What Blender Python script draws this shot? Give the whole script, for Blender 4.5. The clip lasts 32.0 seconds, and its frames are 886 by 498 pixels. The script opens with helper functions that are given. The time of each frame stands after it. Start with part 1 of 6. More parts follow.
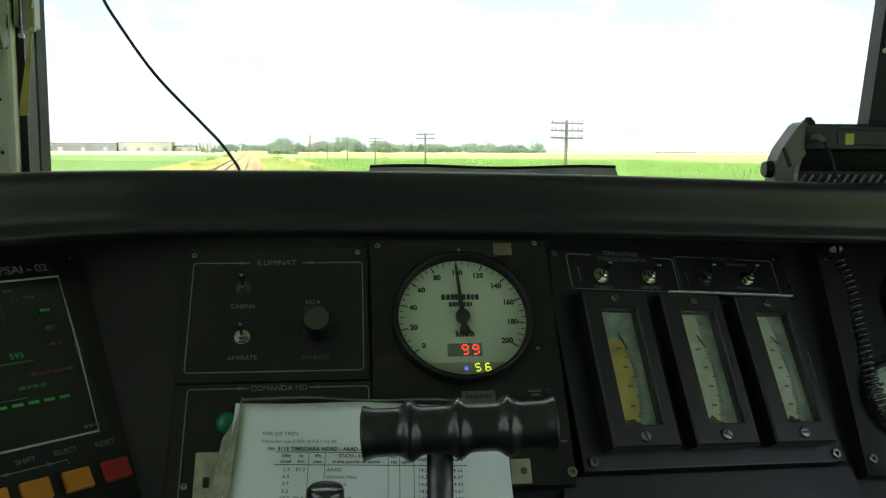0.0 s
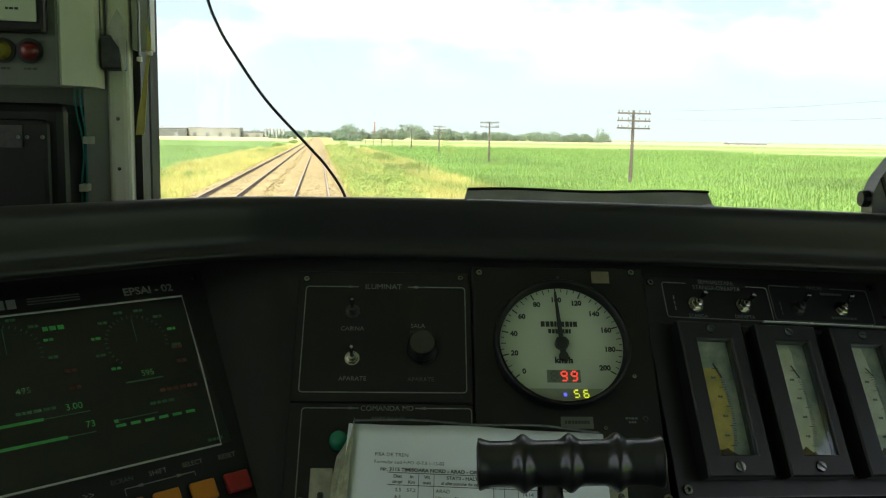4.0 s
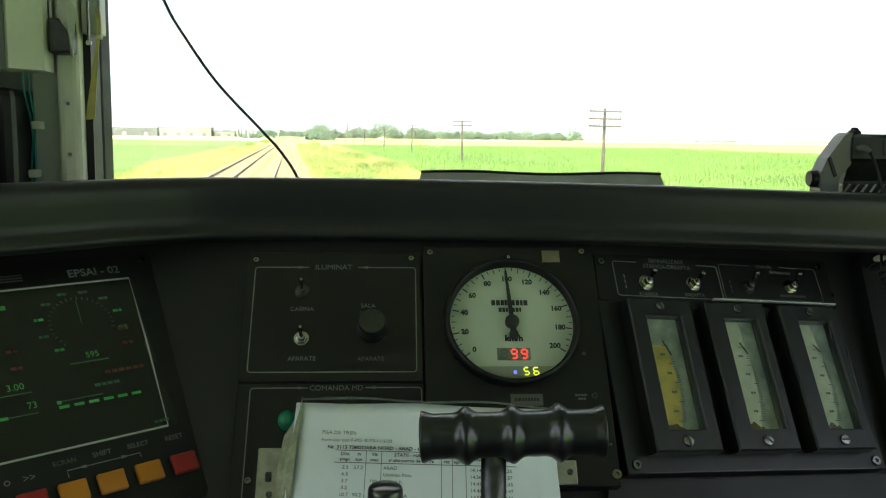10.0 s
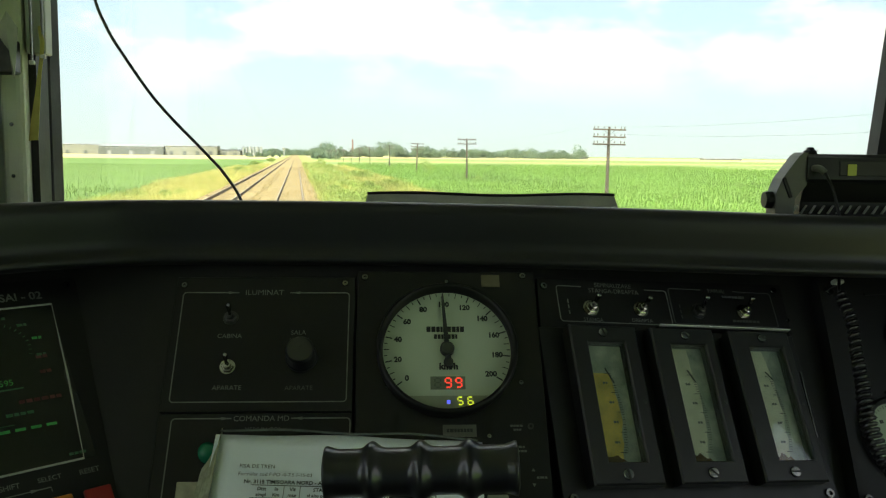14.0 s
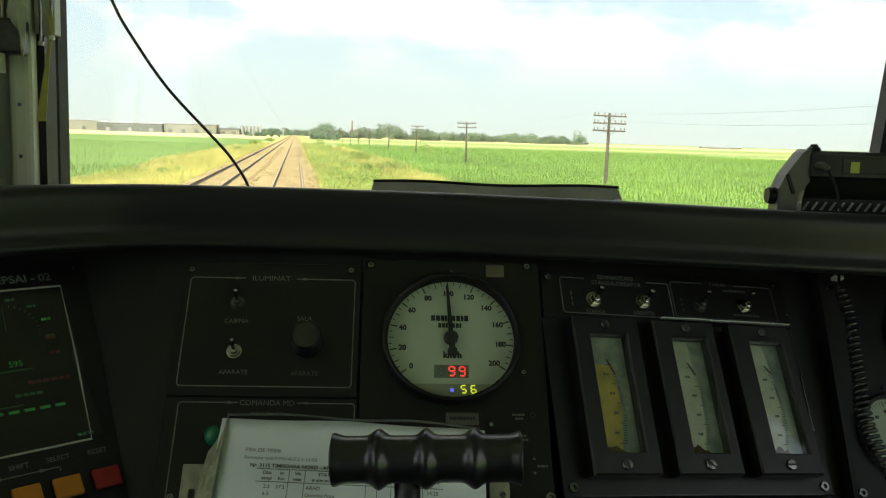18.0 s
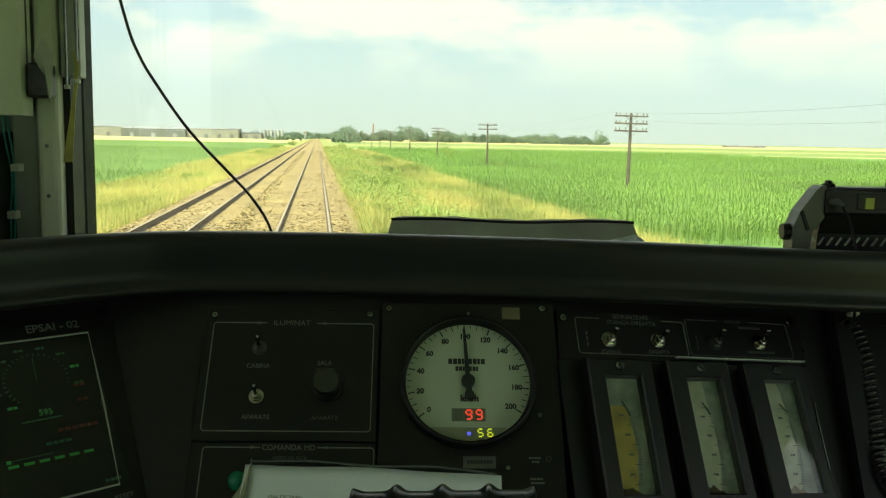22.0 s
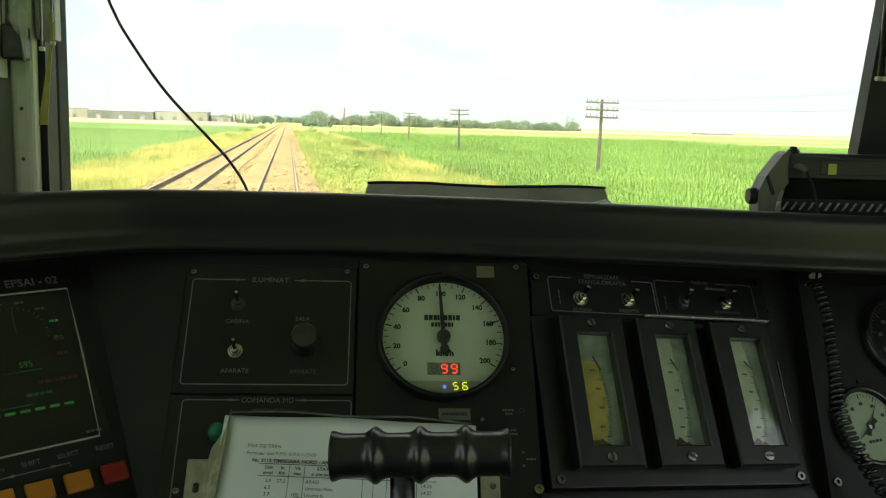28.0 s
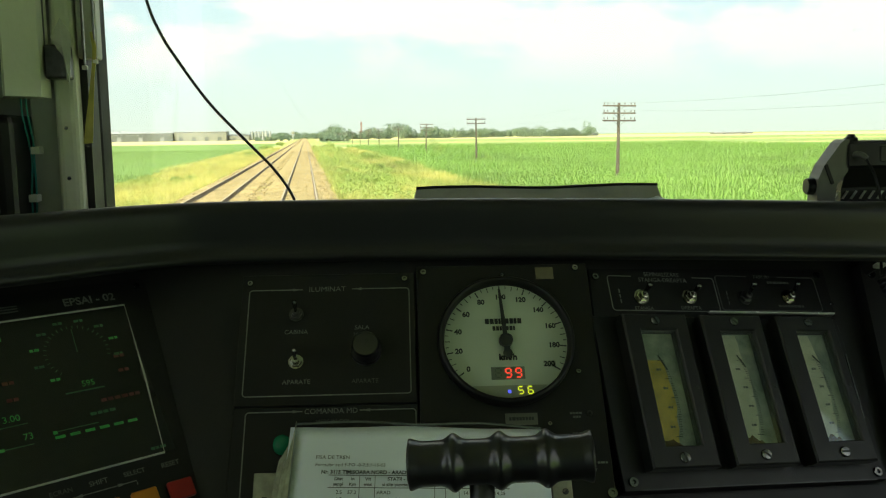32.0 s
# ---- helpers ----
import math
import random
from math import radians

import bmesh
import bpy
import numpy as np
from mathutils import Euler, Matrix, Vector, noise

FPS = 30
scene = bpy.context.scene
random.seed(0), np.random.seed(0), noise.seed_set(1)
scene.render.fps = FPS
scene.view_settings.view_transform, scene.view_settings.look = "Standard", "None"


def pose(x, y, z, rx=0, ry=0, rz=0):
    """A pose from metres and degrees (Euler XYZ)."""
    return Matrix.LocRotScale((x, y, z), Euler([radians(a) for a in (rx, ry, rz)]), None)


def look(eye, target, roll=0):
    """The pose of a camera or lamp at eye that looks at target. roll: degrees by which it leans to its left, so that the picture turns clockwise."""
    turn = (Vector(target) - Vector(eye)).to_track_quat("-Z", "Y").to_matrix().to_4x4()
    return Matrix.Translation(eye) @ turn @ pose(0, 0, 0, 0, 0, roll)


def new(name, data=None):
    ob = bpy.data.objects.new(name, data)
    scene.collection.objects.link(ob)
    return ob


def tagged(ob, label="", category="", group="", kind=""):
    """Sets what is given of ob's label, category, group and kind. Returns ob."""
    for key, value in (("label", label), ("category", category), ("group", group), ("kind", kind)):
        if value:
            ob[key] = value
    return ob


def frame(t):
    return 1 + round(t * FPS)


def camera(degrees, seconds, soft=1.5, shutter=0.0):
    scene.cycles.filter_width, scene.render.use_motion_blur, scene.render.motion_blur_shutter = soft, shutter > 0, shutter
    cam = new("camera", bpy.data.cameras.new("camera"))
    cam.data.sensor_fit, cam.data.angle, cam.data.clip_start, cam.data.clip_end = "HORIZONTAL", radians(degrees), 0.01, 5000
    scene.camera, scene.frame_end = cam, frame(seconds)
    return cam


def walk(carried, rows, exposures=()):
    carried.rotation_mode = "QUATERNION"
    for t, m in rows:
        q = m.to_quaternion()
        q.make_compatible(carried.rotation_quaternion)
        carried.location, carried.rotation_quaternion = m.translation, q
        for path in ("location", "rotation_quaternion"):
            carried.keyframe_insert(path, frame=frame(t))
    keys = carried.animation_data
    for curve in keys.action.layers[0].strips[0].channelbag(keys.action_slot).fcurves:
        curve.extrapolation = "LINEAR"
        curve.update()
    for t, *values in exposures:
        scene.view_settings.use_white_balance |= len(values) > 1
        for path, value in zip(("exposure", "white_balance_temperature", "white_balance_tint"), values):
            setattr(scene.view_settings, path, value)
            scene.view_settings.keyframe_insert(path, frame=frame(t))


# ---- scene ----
cam = camera(53.66, 32.0, soft=1.2)
EYE = 2.63          # eye above the rail heads
TABLE = [
    (0.0, 0.0228, 0.03, -0.0236, 83.53, -0.34, -12.14),
    (0.5, 0.0009, 0.0231, -0.0174, 83.65, 0.26, -11.79),
    (1.0, 0.0363, 0.0128, 0.0135, 84.21, -0.23, -10.56),
    (1.5, 0.0225, 0.0034, 0.0042, 84.45, -0.09, -9.11),
    (2.0, 0.057, 0.0049, 0.0072, 82.56, -0.27, -7.31),
    (2.5, -0.0094, 0.0145, 0.0213, 83.02, -2.1, -7.51),
    (3.0, 0.0136, 0.0209, 0.0171, 82.81, -1.85, -7.35),
    (3.5, 0.023, 0.0168, 0.0219, 82.85, -1.14, -7.71),
    (4.0, -0.0181, 0.0105, 0.0148, 82.72, -0.97, -8.0),
    (4.5, 0.0092, 0.0041, 0.0012, 82.87, -0.42, -8.88),
    (6.5, 0.0005, 0.0257, -0.0047, 82.51, -2.02, -9.9),
    (7.0, 0.0138, 0.0341, -0.0121, 81.82, -0.22, -9.63),
    (7.5, 0.015, 0.0206, -0.0042, 82.41, -0.15, -9.67),
    (8.0, 0.0016, 0.0164, 0.0136, 83.73, -1.19, -9.2),
    (8.5, 0.0553, 0.0006, 0.0092, 84.68, -1.59, -9.17),
    (9.0, -0.0001, 0.0, -0.0001, 84.28, -1.51, -9.24),
    (9.5, 0.0077, -0.0005, -0.0056, 83.31, -1.12, -10.21),
    (10.0, 0.0033, 0.0063, -0.0026, 82.67, -0.76, -9.76),
    (10.5, -0.0397, 0.01, -0.0098, 82.86, -0.22, -10.45),
    (11.0, 0.003, 0.0119, 0.0103, 82.46, -2.0, -9.69),
    (11.5, 0.0138, 0.0264, -0.0022, 83.21, -0.79, -9.79),
    (12.0, 0.053, 0.0405, 0.0002, 82.54, -0.7, -9.21),
    (12.5, 0.0217, 0.0438, 0.0172, 83.18, -2.09, -9.06),
    (13.0, 0.0438, 0.0328, 0.0031, 83.58, -1.11, -8.6),
    (13.5, 0.0705, 0.0252, -0.0003, 83.93, -0.44, -9.37),
    (15.5, 0.0675, 0.0192, 0.0053, 83.4, -1.54, -9.44),
    (16.0, 0.081, 0.0169, -0.0006, 83.59, 0.31, -9.76),
    (16.5, 0.0803, 0.0035, -0.0076, 82.82, -0.23, -9.78),
    (17.0, 0.0882, 0.0095, -0.0021, 82.39, -0.09, -9.71),
    (17.5, 0.0677, 0.0094, 0.0048, 82.24, -0.46, -9.75),
    (18.0, 0.0614, 0.016, 0.007, 82.76, -1.79, -9.45),
    (18.5, 0.0582, 0.0134, -0.0018, 82.69, -0.08, -9.27),
    (19.0, 0.0469, -0.0001, 0.0047, 82.51, 0.11, -9.16),
    (19.5, 0.0484, -0.0183, 0.0212, 82.51, -1.52, -7.32),
    (20.0, 0.1078, -0.0116, 0.0154, 82.37, -0.66, -5.61),
    (20.5, 0.0586, 0.0012, 0.029, 82.07, -0.46, -5.84),
    (21.0, 0.0887, -0.0025, 0.016, 82.43, 0.56, -5.93),
    (21.5, 0.0712, 0.0027, 0.0461, 82.59, -1.18, -7.65),
    (22.0, 0.064, 0.0058, 0.0474, 82.84, -1.11, -8.08),
    (22.5, 0.055, 0.0105, 0.0474, 82.58, -1.1, -8.73),
    (23.0, 0.109, 0.0175, 0.0303, 82.47, -0.53, -9.02),
    (23.5, 0.0396, 0.0164, 0.0438, 81.54, -2.12, -9.57),
    (24.0, 0.0406, 0.0008, 0.0376, 82.36, -2.1, -10.32),
    (24.5, 0.0733, -0.0017, 0.0377, 82.27, -0.74, -10.28),
    (25.0, 0.0545, -0.002, 0.0418, 82.89, -0.95, -10.49),
    (25.5, 0.066, -0.0015, 0.0375, 82.77, -2.58, -9.67),
    (27.5, 0.1027, -0.0024, 0.0257, 81.44, -0.74, -9.37),
    (28.0, 0.0567, -0.013, 0.0248, 81.93, -1.62, -9.93),
    (28.5, 0.0898, -0.0278, 0.0125, 81.72, -0.05, -9.85),
    (29.0, 0.0884, -0.043, 0.0035, 81.92, 0.2, -10.38),
    (29.5, 0.0646, -0.0407, 0.0187, 81.77, -0.94, -10.52),
    (30.0, 0.0623, -0.017, 0.0189, 82.99, -1.47, -10.61),
    (30.5, 0.0873, -0.01, 0.0156, 82.37, 1.09, -11.69),
    (31.0, 0.006, 0.0178, 0.0204, 82.54, -1.78, -11.03),
    (31.5, 0.0541, 0.0192, 0.0219, 82.43, -0.75, -8.54),
    (32.0, 0.0256, 0.0047, 0.0167, 82.57, 0.68, -8.84),
]
EXPOSURES = [(0.0, 1.3, 6350, 11), (2.0, 0.98, 6400, 13), (4.0, 1.05, 6500, 15), (7.0, 1.9, 6450, 12), (8.0, 1.95, 6450, 12), (9.0, 1.55, 6450, 10), (10.5, 1.75, 6550, 10), (12.0, 1.5, 6600, 10), (13.0, 1.2, 6650, 9), (16.0, 0.85, 7000, 6), (17.0, 0.95, 6950, 13),
             (19.0, 0.87, 7050, 7), (21.0, 0.80, 7200, 0), (23.0, 0.78, 7200, -2), (25.0, 0.76, 7200, -2), (28.0, 1.15, 7100, 7), (29.0, 1.22, 7000, 10), (30.0, 1.12, 7000, 7), (32.0, 0.95, 7200, 2)]
walk(cam, [(t, pose(x, y, EYE + z, rx, ry, rz)) for t, x, y, z, rx, ry, rz in TABLE], EXPOSURES)

# ---- sky, sun ----
SUN_AZ, SUN_EL = radians(215), radians(56)
world = bpy.data.worlds.new("sky")
scene.world = world
world.use_nodes = True
wt = world.node_tree
wt.nodes.clear()
sky = wt.nodes.new("ShaderNodeTexSky")
sky.sky_type, sky.sun_disc = "NISHITA", False
sky.sun_elevation, sky.sun_rotation = SUN_EL, SUN_AZ
sky.air_density, sky.dust_density, sky.ozone_density = 1.0, 0.4, 3.0
wcoord = wt.nodes.new("ShaderNodeTexCoord")
wlift = wt.nodes.new("ShaderNodeMapping")
wlift.inputs["Scale"].default_value, wlift.inputs["Location"].default_value = (1, 1, 0.75), (0, 0, 0.22)
wmap = wt.nodes.new("ShaderNodeMapping")
wmap.inputs["Scale"].default_value = (1.8, 1.8, 4.6)
wnoise = wt.nodes.new("ShaderNodeTexNoise")
wnoise.inputs["Scale"].default_value, wnoise.inputs["Detail"].default_value, wnoise.inputs["Roughness"].default_value = 2.4, 9, 0.55
wramp = wt.nodes.new("ShaderNodeValToRGB")
wramp.color_ramp.elements[0].position, wramp.color_ramp.elements[1].position = 0.45, 0.545
wsep = wt.nodes.new("ShaderNodeSeparateXYZ")
wrise = wt.nodes.new("ShaderNodeMapRange")
wrise.inputs[1].default_value, wrise.inputs[2].default_value = 0.05, 0.13
wcloud = wt.nodes.new("ShaderNodeMath")
wcloud.operation = "MULTIPLY"
wgain = wt.nodes.new("ShaderNodeVectorMath")
wgain.operation = "MULTIPLY"
wgain.inputs[1].default_value = (1.82, 1.66, 1.36)
whaze = wt.nodes.new("ShaderNodeMix")
whaze.data_type = "RGBA"
wlow = wt.nodes.new("ShaderNodeMapRange")
wlow.inputs[1].default_value, wlow.inputs[2].default_value, wlow.inputs[3].default_value, wlow.inputs[4].default_value = 0.0, 0.20, 0.86, 0.30
whaze.inputs[7].default_value = (3.45, 3.6, 3.3, 1)
wmix = wt.nodes.new("ShaderNodeMix")
wmix.data_type = "RGBA"
wmix.inputs[7].default_value = (5.3, 5.15, 4.9, 1)
wback = wt.nodes.new("ShaderNodeBackground")
wback.inputs["Strength"].default_value = 0.14
wout = wt.nodes.new("ShaderNodeOutputWorld")
for s, d in ((wcoord.outputs["Generated"], wmap.inputs[0]), (wmap.outputs[0], wnoise.inputs["Vector"]),
             (wnoise.outputs["Fac"], wramp.inputs[0]), (wcoord.outputs["Generated"], wsep.inputs[0]), (wsep.outputs[2], wrise.inputs[0]),
             (wsep.outputs[2], wlow.inputs[0]), (wlow.outputs[0], whaze.inputs[0]), (wramp.outputs[0], wcloud.inputs[0]), (wrise.outputs[0], wcloud.inputs[1]), (wcloud.outputs[0], wmix.inputs[0]),
             (wcoord.outputs["Generated"], wlift.inputs[0]), (wlift.outputs[0], sky.inputs[0]),
             (sky.outputs[0], wgain.inputs[0]), (wgain.outputs[0], whaze.inputs[6]), (whaze.outputs[2], wmix.inputs[6]), (wmix.outputs[2], wback.inputs[0]), (wback.outputs[0], wout.inputs[0])):
    wt.links.new(s, d)
sun = new("sun", bpy.data.lights.new("sun", "SUN"))
sun.data.energy, sun.data.angle, sun.data.color = 5.0, radians(0.6), (1, 0.95, 0.86)
sun.matrix_world = look((0, 0, 30), (-math.sin(SUN_AZ) * math.cos(SUN_EL), -math.cos(SUN_AZ) * math.cos(SUN_EL), 30 - math.sin(SUN_EL)))


# ---- materials ----
def mat(name, color, rough=0.6, metal=0.0, var=0.25, scale=20.0, fine=180.0, bump=0.15, random_part=0.0, color2=None, emit=0.0, coat=0.0, dust=0.0):
    """Principled surface with variation at two scales, fine relief and a change of shade from piece to piece."""
    m = bpy.data.materials.new(name)
    m.use_nodes = True
    nt = m.node_tree
    bs = nt.nodes["Principled BSDF"]
    bs.inputs["Roughness"].default_value, bs.inputs["Metallic"].default_value = rough, metal
    bs.inputs["Coat Weight"].default_value, bs.inputs["Coat Roughness"].default_value = coat, 0.13
    tc = nt.nodes.new("ShaderNodeTexCoord")
    n1 = nt.nodes.new("ShaderNodeTexNoise")
    n1.inputs["Scale"].default_value, n1.inputs["Detail"].default_value = scale, 5
    n2 = nt.nodes.new("ShaderNodeTexNoise")
    n2.inputs["Scale"].default_value, n2.inputs["Detail"].default_value = fine, 3
    mx = nt.nodes.new("ShaderNodeMix")
    mx.data_type = "RGBA"
    c2 = color2 or tuple(c * (1 - var) for c in color)
    mx.inputs[6].default_value, mx.inputs[7].default_value = (*color, 1), (*c2, 1)
    ad = nt.nodes.new("ShaderNodeMath")
    ad.operation = "MULTIPLY_ADD"
    ad.inputs[1].default_value, ad.inputs[2].default_value = 0.35, -0.17
    sm = nt.nodes.new("ShaderNodeMath")
    sm.operation = "ADD"
    sm.use_clamp = True
    rp = nt.nodes.new("ShaderNodeMapRange")
    rp.inputs[1].default_value, rp.inputs[2].default_value = 0.32, 0.68
    L = nt.links.new
    L(tc.outputs["Object"], n1.inputs["Vector"]), L(tc.outputs["Object"], n2.inputs["Vector"])
    L(n1.outputs["Fac"], rp.inputs[0]), L(n2.outputs["Fac"], ad.inputs[0])
    L(rp.outputs[0], sm.inputs[0]), L(ad.outputs[0], sm.inputs[1]), L(sm.outputs[0], mx.inputs[0])
    out = mx.outputs[2]
    if random_part:
        oi = nt.nodes.new("ShaderNodeObjectInfo")
        hs = nt.nodes.new("ShaderNodeHueSaturation")
        mr = nt.nodes.new("ShaderNodeMapRange")
        mr.inputs[3].default_value, mr.inputs[4].default_value = 1 - random_part, 1 + random_part
        L(oi.outputs["Random"], mr.inputs[0]), L(mr.outputs[0], hs.inputs["Value"]), L(out, hs.inputs["Color"])
        out = hs.outputs[0]
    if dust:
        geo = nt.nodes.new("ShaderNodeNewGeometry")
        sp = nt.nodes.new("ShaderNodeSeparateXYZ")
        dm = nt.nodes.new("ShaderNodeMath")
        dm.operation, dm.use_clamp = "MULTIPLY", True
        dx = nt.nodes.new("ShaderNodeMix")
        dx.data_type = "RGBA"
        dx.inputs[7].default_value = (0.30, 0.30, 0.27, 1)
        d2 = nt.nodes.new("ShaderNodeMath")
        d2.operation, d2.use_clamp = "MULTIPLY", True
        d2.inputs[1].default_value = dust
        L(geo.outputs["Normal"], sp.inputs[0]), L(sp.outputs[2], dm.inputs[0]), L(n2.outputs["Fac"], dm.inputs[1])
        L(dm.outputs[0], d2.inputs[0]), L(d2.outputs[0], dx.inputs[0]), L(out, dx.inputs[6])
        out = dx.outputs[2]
    L(out, bs.inputs["Base Color"])
    if bump:
        bp = nt.nodes.new("ShaderNodeBump")
        bp.inputs["Strength"].default_value, bp.inputs["Distance"].default_value = bump, 0.3 / fine
        L(n2.outputs["Fac"], bp.inputs["Height"]), L(bp.outputs[0], bs.inputs["Normal"])
    rr = nt.nodes.new("ShaderNodeMapRange")
    rr.inputs[3].default_value, rr.inputs[4].default_value = max(0.02, rough - 0.1), min(1, rough + 0.1)
    L(n1.outputs["Fac"], rr.inputs[0]), L(rr.outputs[0], bs.inputs["Roughness"])
    if emit:
        bs.inputs["Emission Color"].default_value, bs.inputs["Emission Strength"].default_value = (*color, 1), emit
    return m


def leaf_mat(name, c1, c2, c3, rough=0.55, patch=0.05):
    """Foliage: three shades over the single leaves, larger patches, some light through the leaf."""
    m = bpy.data.materials.new(name)
    m.use_nodes = True
    nt = m.node_tree
    bs = nt.nodes["Principled BSDF"]
    bs.inputs["Roughness"].default_value = rough
    bs.inputs["Transmission Weight"].default_value = 0.0
    geo = nt.nodes.new("ShaderNodeNewGeometry")
    ramp = nt.nodes.new("ShaderNodeValToRGB")
    e = ramp.color_ramp.elements
    e[0].color, e[1].color = (*c1, 1), (*c3, 1)
    e.new(0.5).color = (*c2, 1)
    tc = nt.nodes.new("ShaderNodeTexCoord")
    nz = nt.nodes.new("ShaderNodeTexNoise")
    nz.inputs["Scale"].default_value, nz.inputs["Detail"].default_value = patch, 4
    hs = nt.nodes.new("ShaderNodeHueSaturation")
    mr = nt.nodes.new("ShaderNodeMapRange")
    mr.inputs[1].default_value, mr.inputs[2].default_value, mr.inputs[3].default_value, mr.inputs[4].default_value = 0.3, 0.7, 0.7, 1.3
    tr = nt.nodes.new("ShaderNodeBsdfTranslucent")
    mix = nt.nodes.new("ShaderNodeMixShader")
    mix.inputs[0].default_value = 0.3
    L = nt.links.new
    L(geo.outputs["Random Per Island"], ramp.inputs[0]), L(tc.outputs["Object"], nz.inputs["Vector"])
    L(nz.outputs["Fac"], mr.inputs[0]), L(mr.outputs[0], hs.inputs["Value"]), L(ramp.outputs[0], hs.inputs["Color"])
    L(hs.outputs[0], bs.inputs["Base Color"]), L(hs.outputs[0], tr.inputs["Color"])
    L(bs.outputs[0], mix.inputs[1]), L(tr.outputs[0], mix.inputs[2])
    L(mix.outputs[0], nt.nodes["Material Output"].inputs["Surface"])
    return m


def glass_mat(name, tint=(1, 1, 1), rough=0.0):
    m = bpy.data.materials.new(name)
    m.use_nodes = True
    bs = m.node_tree.nodes["Principled BSDF"]
    bs.inputs["Base Color"].default_value = (*tint, 1)
    bs.inputs["Transmission Weight"].default_value, bs.inputs["Roughness"].default_value, bs.inputs["IOR"].default_value = 1.0, rough, 1.45
    return m


def dusty_glass(name, tint, film):
    """Clear pane with a thin uneven film of road dust that scatters daylight."""
    m = glass_mat(name, tint)
    nt = m.node_tree
    tc = nt.nodes.new("ShaderNodeTexCoord")
    nz = nt.nodes.new("ShaderNodeTexNoise")
    nz.inputs["Scale"].default_value, nz.inputs["Detail"].default_value = 5.0, 6
    mr = nt.nodes.new("ShaderNodeMapRange")
    mr.inputs[1].default_value, mr.inputs[2].default_value, mr.inputs[3].default_value, mr.inputs[4].default_value = 0.3, 0.7, film * 0.7, film * 1.3
    tr = nt.nodes.new("ShaderNodeBsdfTranslucent")
    tr.inputs["Color"].default_value = (0.9, 0.9, 0.8, 1)
    mix = nt.nodes.new("ShaderNodeMixShader")
    L = nt.links.new
    L(tc.outputs["Object"], nz.inputs["Vector"]), L(nz.outputs["Fac"], mr.inputs[0]), L(mr.outputs[0], mix.inputs[0])
    L(nt.nodes["Principled BSDF"].outputs[0], mix.inputs[1]), L(tr.outputs[0], mix.inputs[2])
    L(mix.outputs[0], nt.nodes["Material Output"].inputs["Surface"])
    return m


def glow_mat(name, color, strength):
    return mat(name, color, 0.4, var=0.05, bump=0, emit=strength)


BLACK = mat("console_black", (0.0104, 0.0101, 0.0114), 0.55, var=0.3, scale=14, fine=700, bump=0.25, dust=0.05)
# Hood's upward tint is dust, and sky sheen painted on the rim.
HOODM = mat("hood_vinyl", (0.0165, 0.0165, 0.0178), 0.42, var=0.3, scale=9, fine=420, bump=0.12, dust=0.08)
PLATE = mat("plate_black", (0.0055, 0.0053, 0.0062), 0.46, var=0.3, scale=25, fine=600, bump=0.12)
for m in (BLACK, PLATE, HOODM):
    m.node_tree.nodes["Principled BSDF"].inputs["Specular IOR Level"].default_value = 0.40
# Console black again, painted lighter for light falling on the right face.
LITBLACK = mat("lit_console_black", (0.019, 0.0185, 0.0188), 0.5, var=0.35, scale=14, fine=500, bump=0.2, dust=0.06)
METERM = mat("meter_case", (0.0108, 0.0108, 0.0122), 0.42, var=0.35, scale=40, fine=500, bump=0.15)
BAKE = mat("bakelite", (0.009, 0.009, 0.010), 0.33, var=0.3, scale=30, fine=300, bump=0.05, coat=0.9)
GRIPM = mat("grip_plastic", (0.010, 0.010, 0.011), 0.33, var=0.3, scale=30, fine=300, bump=0.05, coat=0.3)
INK = mat("dial_ink", (0.02, 0.025, 0.022), 0.5, var=0.1, bump=0)
WHITE_INK = mat("engraved_white", (0.20, 0.21, 0.20), 0.6, var=0.35, scale=90, bump=0)
GREY_INK = mat("engraved_worn", (0.10, 0.105, 0.10), 0.6, var=0.4, scale=90, bump=0)
DIAL = mat("dial_face", (0.44, 0.505, 0.37), 0.55, var=0.08, scale=12, fine=90, bump=0)
CREAM = mat("scale_cream", (0.92, 0.93, 0.78), 0.6, color2=(0.70, 0.72, 0.55), scale=60, fine=160, bump=0)
GREYSCALE = mat("scale_grey", (0.62, 0.68, 0.55), 0.6, color2=(0.24, 0.30, 0.25), scale=52, fine=160, bump=0)
SCALEDOT = mat("scale_print", (0.16, 0.19, 0.16), 0.6, var=0.3, scale=90, bump=0)
YELLOW = mat("scale_yellow", (0.90, 0.70, 0.17), 0.6, var=0.4, scale=70, fine=160, bump=0)
STAIN = mat("brown_stain", (0.20, 0.13, 0.04), 0.8, var=0.4, scale=120, bump=0)
STEEL = mat("screw_steel", (0.27, 0.27, 0.26), 0.2, 1.0, var=0.3, scale=200, bump=0.05)
BRASS = mat("switch_brass", (0.42, 0.40, 0.34), 0.16, 1.0, var=0.25, scale=150, bump=0.05)
DARKSTEEL = mat("dark_steel", (0.10, 0.10, 0.10), 0.4, 1.0, var=0.3, scale=120, bump=0.1)
# Bare metal, near white so that its glint is in the colour.
ALU = mat("bare_edge_glint", (0.95, 0.96, 0.95), 0.25, 0.5, var=0.2, scale=60, bump=0.05)
TAPE = mat("masking_tape", (0.17, 0.145, 0.085), 0.7, var=0.2, scale=80, bump=0.1)
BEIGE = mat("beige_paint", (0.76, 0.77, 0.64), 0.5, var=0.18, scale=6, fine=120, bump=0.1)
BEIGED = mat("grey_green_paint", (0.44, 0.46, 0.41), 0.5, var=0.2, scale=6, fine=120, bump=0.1)
